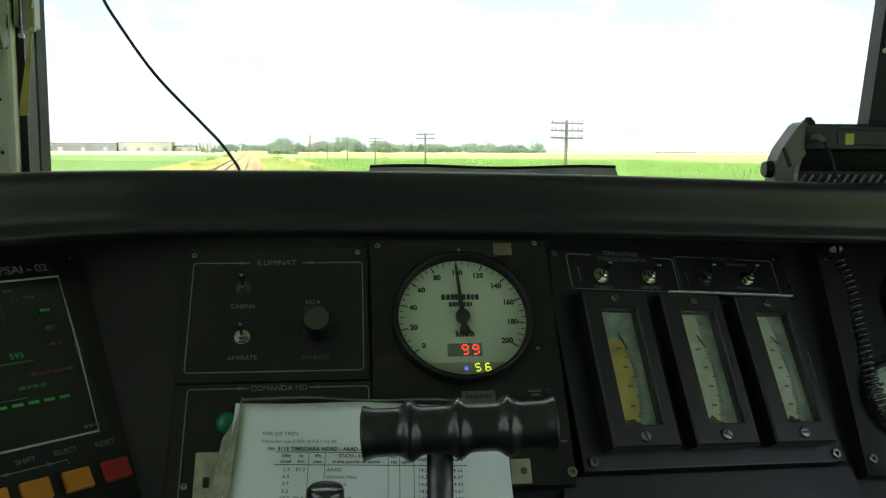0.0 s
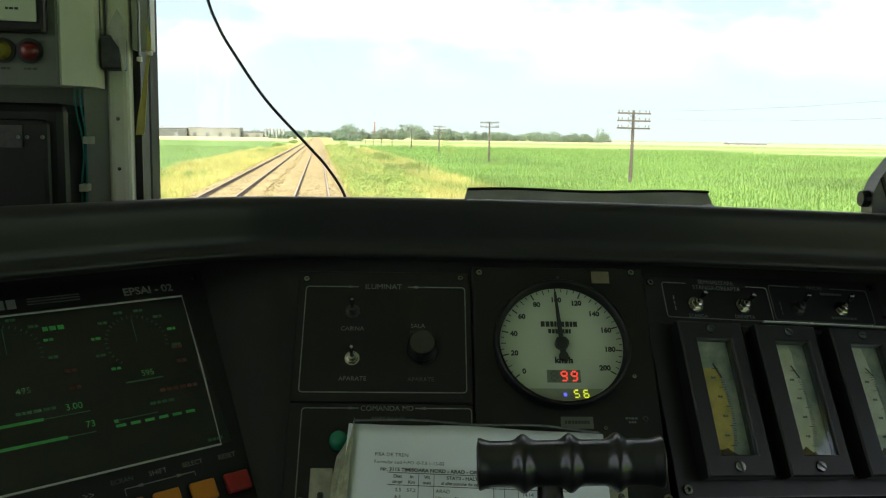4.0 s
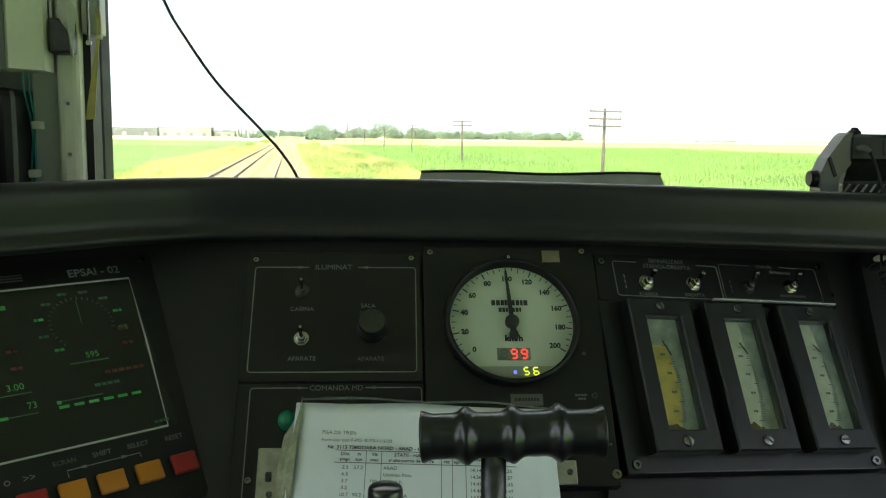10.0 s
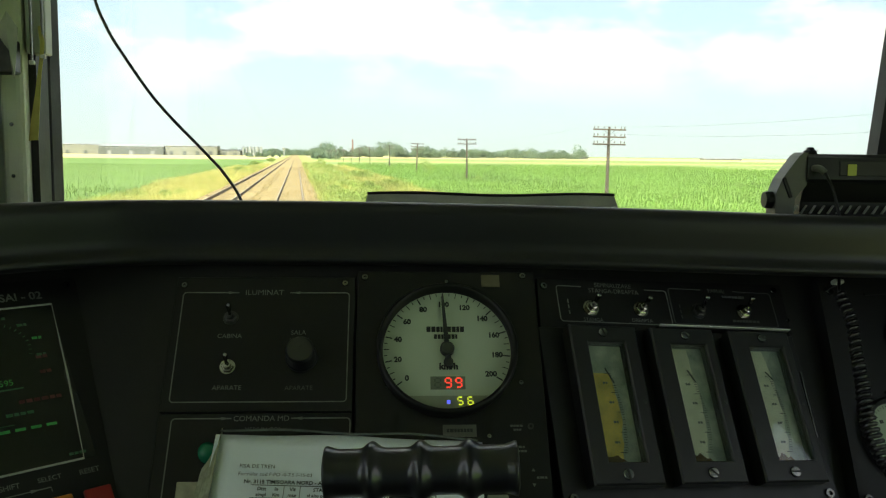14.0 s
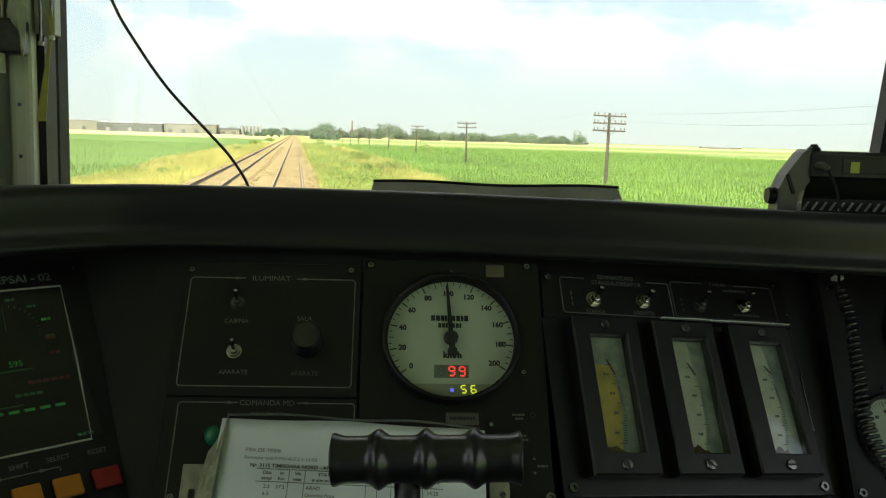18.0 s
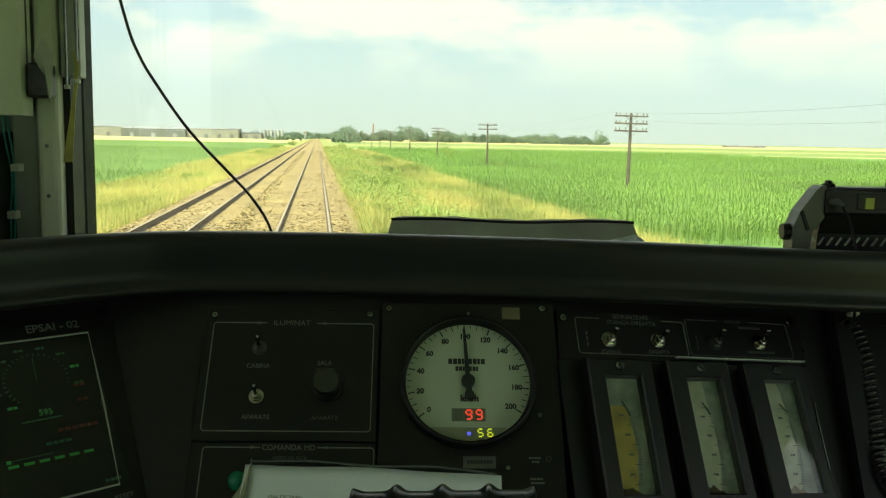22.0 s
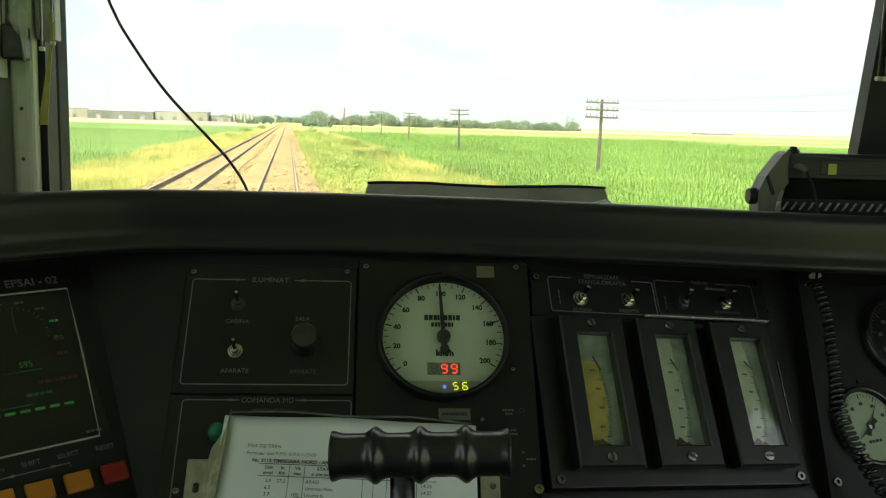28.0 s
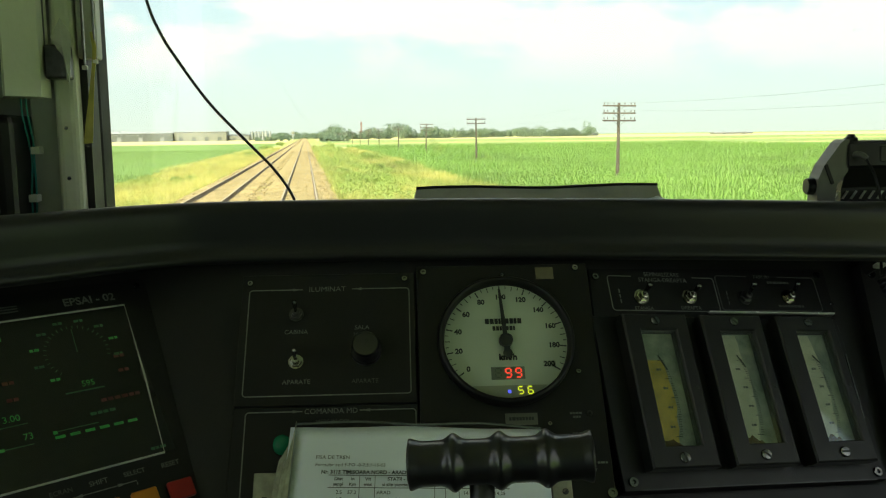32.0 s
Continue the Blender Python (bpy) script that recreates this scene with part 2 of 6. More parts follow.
# Grey-green cabinet front, its shade darkened into the colour.
CABF = mat("cabinet_front_in_shade", (0.12, 0.13, 0.115), 0.5, var=0.2, scale=8, fine=120, bump=0.1)
# Lens colours dimmed to carry the shade on the cabinet front.
LAMPR = mat("shaded_red_lens", (0.16, 0.012, 0.012), 0.3, var=0.2, bump=0.02)
LAMPY = mat("shaded_yellow_lens", (0.24, 0.19, 0.02), 0.3, var=0.2, bump=0.02)
CORNER = mat("corner_paint", (0.055, 0.062, 0.048), 0.4, var=0.3, scale=12, fine=120, bump=0.1)
RUBBER = mat("window_rubber", (0.012, 0.012, 0.014), 0.6, var=0.25, scale=18, fine=200, bump=0.15)
PAPER = mat("paper", (0.84, 0.90, 0.95), 0.6, var=0.05, scale=12, fine=60, bump=0.08, coat=1.0)
nt = PAPER.node_tree
tc, wr, wb = nt.nodes.new("ShaderNodeTexCoord"), nt.nodes.new("ShaderNodeTexNoise"), nt.nodes.new("ShaderNodeBump")
wr.inputs["Scale"].default_value, wr.inputs["Detail"].default_value, wr.inputs["Distortion"].default_value = 26, 4, 1.6
wb.inputs["Strength"].default_value, wb.inputs["Distance"].default_value = 0.55, 0.006
nt.links.new(tc.outputs["Object"], wr.inputs["Vector"]), nt.links.new(wr.outputs["Fac"], wb.inputs["Height"])
nt.links.new(wb.outputs[0], nt.nodes["Principled BSDF"].inputs["Coat Normal"])
SLEEVE = mat("plastic_edge", (0.48, 0.49, 0.36), 0.25, var=0.45, scale=90, bump=0.3)
SLEEVED = mat("plastic_seam", (0.14, 0.155, 0.145), 0.2, var=0.4, scale=80, bump=0.1)
CLIPM = mat("cream_clip_paint", (0.46, 0.45, 0.33), 0.55, var=0.3, scale=90, bump=0.1)
TEAL = mat("teal_wire", (0.03, 0.30, 0.30), 0.45, var=0.2, bump=0)
CLIP = mat("white_clip", (0.72, 0.72, 0.66), 0.45, var=0.15, bump=0)
STRAPM = mat("yellow_strap", (0.46, 0.40, 0.10), 0.7, var=0.25, scale=60, bump=0.2)
FOIL = mat("crumpled_tape", (0.52, 0.53, 0.46), 0.4, var=0.3, scale=40, bump=0.2)
REDB = mat("red_button", (0.34, 0.012, 0.012), 0.4, var=0.15, bump=0.02)
ORANGEB = mat("orange_button", (0.52, 0.19, 0.012), 0.4, var=0.12, bump=0.02)
GREENB = mat("green_lamp", (0.015, 0.22, 0.12), 0.25, var=0.2, bump=0.02)
SCREEN = mat("dark_screen", (0.009, 0.011, 0.010), 0.25, var=0.2, scale=6, bump=0)
SG = glow_mat("screen_green", (0.03, 0.26, 0.06), 0.017)
SGD = glow_mat("screen_dim_green", (0.02, 0.10, 0.045), 0.007)
SRD = glow_mat("screen_dim_red", (0.08, 0.014, 0.014), 0.005)
SWH = glow_mat("screen_white", (0.30, 0.31, 0.28), 0.02)
LED = glow_mat("red_digit", (1.0, 0.06, 0.04), 0.55)
LEDY = glow_mat("yellow_digit", (0.75, 0.85, 0.05), 0.45)
LEDB = glow_mat("blue_lamp", (0.12, 0.15, 1.0), 0.4)
LCDM = mat("display_window", (0.16, 0.19, 0.14), 0.3, var=0.15, bump=0)
LCDD = mat("display_strip", (0.26, 0.29, 0.20), 0.3, var=0.15, bump=0)
SEGOFF = mat("unlit_segment", (0.10, 0.12, 0.09), 0.4, var=0.1, bump=0)
GLASS = dusty_glass("window_glass", (0.94, 1.0, 0.95), 0.026)
CLEAR = glass_mat("meter_glass", (0.95, 0.97, 0.94), 0.03)
DIRT = mat("insect_spot", (0.10, 0.10, 0.07), 0.9, var=0.3, bump=0)
CABW = mat("cab_wall_paint", (0.42, 0.50, 0.53), 0.55, var=0.12, scale=5, fine=90, bump=0.1)
CEIL = mat("ceiling_panel", (0.70, 0.83, 0.88), 0.7, var=0.1, scale=3, bump=0.1)
FLOORM = mat("floor_rubber", (0.05, 0.05, 0.05), 0.7, var=0.3, scale=8, bump=0.2)
HULL = mat("outer_paint", (0.10, 0.12, 0.22), 0.45, var=0.2, scale=2, bump=0.1)
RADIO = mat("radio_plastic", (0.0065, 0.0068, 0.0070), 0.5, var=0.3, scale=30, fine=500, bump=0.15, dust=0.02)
RADIOG = mat("radio_bracket_grey", (0.115, 0.117, 0.098), 0.45, var=0.25, scale=30, bump=0.1)
BOARD = mat("board_cloth", (0.40, 0.405, 0.34), 0.8, var=0.3, scale=14, fine=300, bump=0.2)
FLAP = mat("grey_paper", (0.84, 0.87, 0.88), 0.7, var=0.3, scale=60, bump=0.1)
OLIVE = glow_mat("radio_display", (0.26, 0.30, 0.03), 0.05)

RAIL = mat("rail_steel", (0.125, 0.085, 0.056), 0.8, 0.0, var=0.3, scale=3, fine=40, bump=0.1)
RAILTOP = mat("rail_head", (0.34, 0.28, 0.21), 0.6, 0.0, var=0.2, scale=3, fine=40, bump=0.05)
SLEEPER = mat("concrete_sleeper", (0.36, 0.275, 0.135), 0.85, var=0.25, scale=4, fine=60, bump=0.3, random_part=0.15)
POLE = mat("pole_timber", (0.16, 0.125, 0.095), 0.85, var=0.4, scale=2, fine=30, bump=0.4, random_part=0.25)
PORC = mat("insulator_glaze", (0.20, 0.18, 0.15), 0.3, var=0.3, scale=20, bump=0)
WIRE = mat("line_wire", (0.12, 0.13, 0.13), 0.5, 0.6, var=0.1, bump=0)
SHEET_D = mat("dark_sheet_wall", (0.125, 0.14, 0.135), 0.6, var=0.2, scale=0.06, fine=0.7, bump=0.1)
SHEET_W = mat("light_sheet_wall", (0.27, 0.275, 0.235), 0.6, var=0.15, scale=0.06, fine=0.7, bump=0.1)
ROOFG = mat("grey_roof", (0.30, 0.32, 0.33), 0.6, var=0.2, scale=0.05, fine=0.5, bump=0.1)
BRICKC = mat("chimney_brick", (0.32, 0.20, 0.16), 0.85, var=0.2, scale=0.4, fine=4, bump=0.2)
SILO = mat("silo_metal", (0.46, 0.49, 0.50), 0.45, 0.5, var=0.15, scale=0.4, bump=0.1)

CORN = leaf_mat("corn_leaf", (0.145, 0.275, 0.050), (0.205, 0.345, 0.068), (0.31, 0.44, 0.12), 0.5, 0.06)
BEETM = leaf_mat("beet_leaf", (0.105, 0.185, 0.034), (0.145, 0.235, 0.045), (0.21, 0.30, 0.07), 0.6, 0.06)
GRASS = leaf_mat("verge_grass", (0.22, 0.29, 0.06), (0.33, 0.39, 0.09), (0.50, 0.48, 0.17), 0.65, 0.16)
DRYG = leaf_mat("dry_grass", (0.54, 0.47, 0.14), (0.62, 0.55, 0.20), (0.44, 0.43, 0.12), 0.7, 0.2)
BUSHM = leaf_mat("bush_leaf", (0.19, 0.29, 0.06), (0.29, 0.40, 0.085), (0.42, 0.49, 0.14), 0.55, 0.6)
# Far foliage, its greens paled and blued to paint distance haze.
WOODS = leaf_mat("hazy_far_leaf", (0.12, 0.185, 0.125), (0.17, 0.245, 0.165), (0.24, 0.31, 0.20), 0.6, 0.03)
BARK = mat("bark", (0.10, 0.08, 0.06), 0.9, var=0.3, scale=6, bump=0.4)


def gravel_mat():
    m = mat("ballast_stone", (0.38, 0.285, 0.125), 0.9, var=0.35, scale=0.5, fine=9, bump=0.0)
    nt = m.node_tree
    bs = nt.nodes["Principled BSDF"]
    tc = nt.nodes.new("ShaderNodeTexCoord")
    vo = nt.nodes.new("ShaderNodeTexVoronoi")
    vo.inputs["Scale"].default_value = 13
    hs = nt.nodes.new("ShaderNodeHueSaturation")
    mr = nt.nodes.new("ShaderNodeMapRange")
    mr.inputs[3].default_value, mr.inputs[4].default_value = 0.45, 1.55
    sp = nt.nodes.new("ShaderNodeSeparateColor")
    bp = nt.nodes.new("ShaderNodeBump")
    bp.inputs["Strength"].default_value, bp.inputs["Distance"].default_value = 0.8, 0.03
    old = bs.inputs["Base Color"].links[0].from_socket
    L = nt.links.new
    L(tc.outputs["Object"], vo.inputs["Vector"]), L(vo.outputs["Color"], sp.inputs[0]), L(sp.outputs[0], mr.inputs[0])
    L(mr.outputs[0], hs.inputs["Value"]), L(old, hs.inputs["Color"]), L(hs.outputs[0], bs.inputs["Base Color"])
    L(vo.outputs["Distance"], bp.inputs["Height"]), L(bp.outputs[0], bs.inputs["Normal"])
    return m


def ground_mat():
    """Fields of one plain: crop colours by the plots in which they stand, with drill rows and patches."""
    m = bpy.data.materials.new("fields")
    m.use_nodes = True
    nt = m.node_tree
    L = nt.links.new
    bs = nt.nodes["Principled BSDF"]
    bs.inputs["Roughness"].default_value = 0.9
    tc = nt.nodes.new("ShaderNodeTexCoord")
    sp = nt.nodes.new("ShaderNodeSeparateXYZ")
    L(tc.outputs["Object"], sp.inputs[0])
    big = nt.nodes.new("ShaderNodeTexNoise")
    big.inputs["Scale"].default_value, big.inputs["Detail"].default_value = 0.035, 6
    small = nt.nodes.new("ShaderNodeTexNoise")
    small.inputs["Scale"].default_value, small.inputs["Detail"].default_value = 1.3, 6
    L(tc.outputs["Object"], big.inputs["Vector"]), L(tc.outputs["Object"], small.inputs["Vector"])

    def wob(sock, amount):
        a = nt.nodes.new("ShaderNodeMath")
        a.operation = "MULTIPLY_ADD"
        a.inputs[1].default_value = amount
        L(big.outputs["Fac"], a.inputs[0]), L(sock, a.inputs[2])
        return a.outputs[0]

    def step(sock, at, width):
        r = nt.nodes.new("ShaderNodeMapRange")
        r.inputs[1].default_value, r.inputs[2].default_value = at - width, at + width
        L(sock, r.inputs[0])
        return r.outputs[0]

    def blend(fac, a, b):
        x = nt.nodes.new("ShaderNodeMix")
        x.data_type = "RGBA"
        L(fac, x.inputs[0])
        for s, v in ((6, a), (7, b)):
            if isinstance(v, tuple):
                x.inputs[s].default_value = (*v, 1)
            else:
                L(v, x.inputs[s])
        return x.outputs[2]

    def crop(c, d):
        return blend(step(small.outputs["Fac"], 0.5, 0.16), c, d)

    green, wheat = crop((0.11, 0.225, 0.045), (0.16, 0.29, 0.062)), crop((0.50, 0.42, 0.17), (0.62, 0.54, 0.25))
    stubble = crop((0.30, 0.31, 0.10), (0.40, 0.38, 0.13))
    verge, far = crop((0.20, 0.26, 0.06), (0.36, 0.35, 0.115)), crop((0.16, 0.235, 0.06), (0.225, 0.285, 0.085))
    y = sp.outputs[1]
    x = wob(sp.outputs[0], 3.0)
    right = blend(step(y, 270, 2), green, wheat)
    right = blend(step(y, 288, 2), right, far)
    right = blend(step(y, 400, 6), right, stubble)
    right = blend(step(y, 470, 6), right, far)
    right = blend(step(y, 760, 8), right, wheat)
    right = blend(step(y, 1900, 20), right, far)
    left = blend(step(y, 490, 4), crop((0.095, 0.18, 0.034), (0.135, 0.225, 0.045)), wheat)
    left = blend(step(y, 1100, 8), left, far)
    c = blend(step(x, -11.5, 0.8), left, verge)
    c = blend(step(x, 11.5, 0.7), c, right)
    hs = nt.nodes.new("ShaderNodeHueSaturation")
    mr = nt.nodes.new("ShaderNodeMapRange")
    mr.inputs[1].default_value, mr.inputs[2].default_value, mr.inputs[3].default_value, mr.inputs[4].default_value = 0.3, 0.7, 0.85, 1.15
    L(big.outputs["Fac"], mr.inputs[0]), L(mr.outputs[0], hs.inputs["Value"]), L(c, hs.inputs["Color"])
    L(hs.outputs[0], bs.inputs["Base Color"])
    bp = nt.nodes.new("ShaderNodeBump")
    bp.inputs["Strength"].default_value, bp.inputs["Distance"].default_value = 0.6, 0.3
    L(small.outputs["Fac"], bp.inputs["Height"]), L(bp.outputs[0], bs.inputs["Normal"])
    return m


BALLAST, FIELDS = gravel_mat(), ground_mat()


# ---- mesh helpers ----
def part(name, bm, material, parent=None, label="", smooth=False):
    """One bmesh or mesh as one object under a thing or a part."""
    if isinstance(bm, bmesh.types.BMesh):
        me = bpy.data.meshes.new(name)
        bmesh.ops.recalc_face_normals(bm, faces=bm.faces)
        if smooth:
            for f in bm.faces:
                f.smooth = True
        bm.to_mesh(me)
        bm.free()
        me.materials.append(material)
    else:
        me = bm
    ob = new(name, me)
    ob.parent = parent
    if label:
        ob["label"] = label
    return ob


def thing(name, m, label, category, group="", kind=""):
    ob = new(name)
    ob.empty_display_size = 0.02
    ob.matrix_basis = m
    return tagged(ob, label, category, group, kind)


def box(x0, x1, y0, y1, z0, z1, bev=0.0, seg=2, bm=None):
    bm = bm or bmesh.new()
    r = bmesh.ops.create_cube(bm, size=1)
    for v in r["verts"]:
        v.co = Vector((x0 + (v.co.x + .5) * (x1 - x0), y0 + (v.co.y + .5) * (y1 - y0), z0 + (v.co.z + .5) * (z1 - z0)))
    if bev:
        vs = set(r["verts"])
        bmesh.ops.bevel(bm, geom=[e for e in bm.edges if e.verts[0] in vs], offset=bev, segments=seg, affect="EDGES", profile=0.5)
    return bm


def lathe(profile, seg=32, at=(0, 0, 0), bm=None, close=True):
    """A body turned round z from (radius, height) pairs."""
    bm = bm or bmesh.new()
    rings = []
    for r, z in profile:
        if r < 1e-6:
            rings.append([bm.verts.new((at[0], at[1], at[2] + z))])
        else:
            rings.append([bm.verts.new((at[0] + r * math.cos(i * math.tau / seg), at[1] + r * math.sin(i * math.tau / seg), at[2] + z)) for i in range(seg)])
    for p, q in zip(rings, rings[1:]):
        if len(p) == 1 and len(q) == 1:
            continue
        for i in range(seg):
            k = (i + 1) % seg
            if len(p) == 1:
                bm.faces.new((p[0], q[i], q[k]))
            elif len(q) == 1:
                bm.faces.new((p[i], p[k], q[0]))
            else:
                bm.faces.new((p[i], p[k], q[k], q[i]))
    if close:
        for ring in (rings[0], rings[-1]):
            if len(ring) > 2:
                bm.faces.new(ring)
    return bm


def tube(points, r, seg=8, bm=None):
    """A round cord along points."""
    bm = bm or bmesh.new()
    pts = [Vector(p) for p in points]
    rings, up = [], None
    for i, p in enumerate(pts):
        d = (pts[min(i + 1, len(pts) - 1)] - pts[max(i - 1, 0)]).normalized()
        if up is None:
            up = d.orthogonal().normalized()
        up = (up - d * up.dot(d)).normalized()
        s = d.cross(up)
        rr = r[i] if isinstance(r, (list, tuple)) else r
        rings.append([bm.verts.new(p + rr * (math.cos(k * math.tau / seg) * up + math.sin(k * math.tau / seg) * s)) for k in range(seg)])
    for a, b in zip(rings, rings[1:]):
        for k in range(seg):
            bm.faces.new((a[k], a[(k + 1) % seg], b[(k + 1) % seg], b[k]))
    bm.faces.new(rings[0]), bm.faces.new(rings[-1])
    return bm


def smooth_path(points, n=8):
    """Points on a smooth curve through the given ones."""
    p = [Vector(q) for q in points]
    p = [2 * p[0] - p[1]] + p + [2 * p[-1] - p[-2]]
    out = []
    for i in range(1, len(p) - 2):
        for k in range(n):
            t = k / n
            a, b, c, d = p[i - 1], p[i], p[i + 1], p[i + 2]
            out.append(0.5 * (2 * b + (c - a) * t + (2 * a - 5 * b + 4 * c - d) * t * t + (3 * b - a - 3 * c + d) * t ** 3))
    return out + [p[-2]]


def prism(poly, z0, z1, bm=None):
    """A plate from a polygon in its plane."""
    bm = bm or bmesh.new()
    lo = [bm.verts.new((x, y, z0)) for x, y in poly]
    hi = [bm.verts.new((x, y, z1)) for x, y in poly]
    bm.faces.new(lo), bm.faces.new(hi)
    for i in range(len(poly)):
        k = (i + 1) % len(poly)
        bm.faces.new((lo[i], lo[k], hi[k], hi[i]))
    return bm


def strip(points, w, z0, z1, bm=None):
    """A flat raised line of width w along 2D points."""
    bm = bm or bmesh.new()
    pts = [Vector((x, y)) for x, y in points]
    side = []
    for i, p in enumerate(pts):
        d = (pts[min(i + 1, len(pts) - 1)] - pts[max(i - 1, 0)]).normalized()
        side.append(Vector((-d.y, d.x)) * w / 2)
    rows = [[bm.verts.new((p.x + s.x * e, p.y + s.y * e, z)) for e, z in ((1, z0), (1, z1), (-1, z1), (-1, z0))] for p, s in zip(pts, side)]
    for a, b in zip(rows, rows[1:]):
        for k in range(4):
            bm.faces.new((a[k], a[(k + 1) % 4], b[(k + 1) % 4], b[k]))
    bm.faces.new(rows[0]), bm.faces.new(rows[-1])
    return bm


def arrays_mesh(name, verts, faces, material):
    """A mesh from arrays, for plants by the thousand. All faces have the same number of corners."""
    me = bpy.data.meshes.new(name)
    k = faces.shape[1]
    me.vertices.add(len(verts))
    me.vertices.foreach_set("co", verts.astype(np.float32).ravel())
    me.loops.add(faces.size)
    me.loops.foreach_set("vertex_index", faces.astype(np.int32).ravel())
    me.polygons.add(len(faces))
    me.polygons.foreach_set("loop_start", np.arange(0, faces.size, k, dtype=np.int32))
    me.update(calc_edges=True)
    me.validate()
    me.materials.append(material)
    return me


TEXTS = {}


def text_mesh(body, size, material, bold=0.0, align="CENTER"):
    """Lettering in the built-in font as a mesh, shared between equal words."""
    key = (body, size, material.name, bold, align)
    if key not in TEXTS:
        cu = bpy.data.curves.new("lettering", "FONT")
        cu.body, cu.size, cu.align_x, cu.align_y = body, size, align, "CENTER"
        cu.offset, cu.extrude, cu.resolution_u = bold, 0.00008, 3
        ob = new("lettering", cu)
        bpy.context.view_layer.update()
        me = bpy.data.meshes.new_from_object(ob.evaluated_get(bpy.context.evaluated_depsgraph_get()))
        bpy.data.objects.remove(ob)
        me.materials.clear()
        me.materials.append(material)
        TEXTS[key] = me
    return TEXTS[key]


def lettering(body, x, y, z, size, material, parent, turn=0.0, bold=0.0, align="CENTER", name="lettering", stretch=1.0):
    ob = part(name, text_mesh(body, size, material, bold, align), material, parent)
    ob.matrix_basis = pose(x, y, z, 0, 0, turn) @ Matrix.Diagonal((stretch, 1, 1, 1))
    return ob


def bars(x, y, z, w, h, n, material, parent, turn=0.0, name="lettering_bar", at_m=None):
    """Writing too small to read, as n short bars in a row."""
    rnd = random.Random(int(abs(x) * 1e5) + n)
    cells = [rnd.uniform(0.6, 1.4) for _ in range(n)]
    total, at = sum(cells), -w / 2
    key = "bar of " + material.name
    if key not in TEXTS:
        TEXTS[key] = shared("bar", box(-0.5, 0.5, -0.5, 0.5, 0, 1), material)
    base = pose(x, y, z, 0, 0, turn) if at_m is None else at_m
    for c in cells:
        cw = c / total * w
        ob = part(name, TEXTS[key], material, parent)
        ob.matrix_basis = base @ Matrix.Translation((at + cw / 2, 0, 0)) @ Matrix.Diagonal((cw * 0.8, h, 0.0002, 1))
        at += cw


def shared(name, bm, material, smooth=False):
    me = bpy.data.meshes.new(name)
    bmesh.ops.recalc_face_normals(bm, faces=bm.faces)
    for f in bm.faces:
        f.smooth = smooth
    bm.to_mesh(me)
    bm.free()
    me.materials.append(material)
    return me


# socket bolt and slotted screw head, radius 1
bm = lathe([(1, 0), (1, 0.35), (0.9, 0.5), (0.45, 0.5)], 16, close=False)
lathe([(0.45, 0.5), (0.42, 0.1), (0, 0.1)], 6, bm=bm, close=False)
SOCKET = shared("bolt", bm, STEEL)
SLOTM = shared("slot", box(-0.95, 0.95, -0.16, 0.16, 0.44, 0.54), INK)


def screw(x, y, z, r, parent, turn=20, mesh=None, name="screw"):
    ob = part(name, mesh or SOCKET, None, parent)
    ob.matrix_basis = pose(x, y, z, 0, 0, turn) @ Matrix.Diagonal((r, r, r, 1))
    return ob


def slotted(x, y, z, r, parent, turn):
    ob = screw(x, y, z, r, parent, turn, SLOTHEAD)
    s = part("slot", SLOTM, None, ob)
    return ob


SLOTHEAD = shared("screw", lathe([(1, 0), (1, 0.28), (0.85, 0.44), (0, 0.48)], 16), STEEL)

# ---- ground, track bed, rails ----
GZ = -1.05          # field level below the rail heads


def profile_z(x):
    """Height of the ground across the line: grassy shoulders beside the ballast that fall to the fields."""
    if x < -6.2:
        return max(GZ, -0.42 - (-6.2 - x) * 0.13)
    if x > 1.7:
        return max(GZ, -0.40 - (x - 1.7) * 0.12)
    return -0.62


xs = [-4600, -2500, -1200, -600, -300, -150, -80, -40, -25, -18, -14, -11, -9, -7.5, -6.6, -6.2, -6.0, -2, 1.5, 1.7, 3, 4.5, 6, 8, 10, 13, 18, 25, 40, 80, 150, 300, 600, 1200, 2500, 4600]
ys = [-400, -100, -30, 0, 20, 30, 40, 50, 60, 80, 100, 130, 170, 220, 300, 400, 550, 750, 1000, 1400, 2000, 3000, 4700]
rng = random.Random(4)
bm = bmesh.new()
grid = [[bm.verts.new((x, y, profile_z(x) + (rng.uniform(-0.12, 0.06) if abs(x) > 9 and y > 20 else 0))) for x in xs] for y in ys]
for r0, r1 in zip(grid, grid[1:]):
    for i in range(len(xs) - 1):
        bm.faces.new((r0[i], r0[i + 1], r1[i + 1], r1[i]))
tagged(part("ground", bm, FIELDS, smooth=True), "wide flat plain of green maize, ripe wheat and grassy verges", "ground", kind="structure")

bm = bmesh.new()
prof = [(-7.0, -0.9), (-6.1, -0.30), (-5.75, -0.190), (-2.8, -0.174), (-2.4, -0.225), (-2.0, -0.174), (1.10, -0.190), (1.42, -0.28), (2.3, -0.9)]
rows = []
for y in [-30] + list(range(0, 160, 4)) + [170, 200, 260, 350, 500, 800, 1300]:
    rows.append([bm.verts.new((x + rng.uniform(-0.07, 0.07), y, z + rng.uniform(-0.008, 0.008))) for x, z in prof])
for r0, r1 in zip(rows, rows[1:]):
    for i in range(len(prof) - 1):
        bm.faces.new((r0[i], r0[i + 1], r1[i + 1], r1[i]))
bm.faces.new(rows[0])
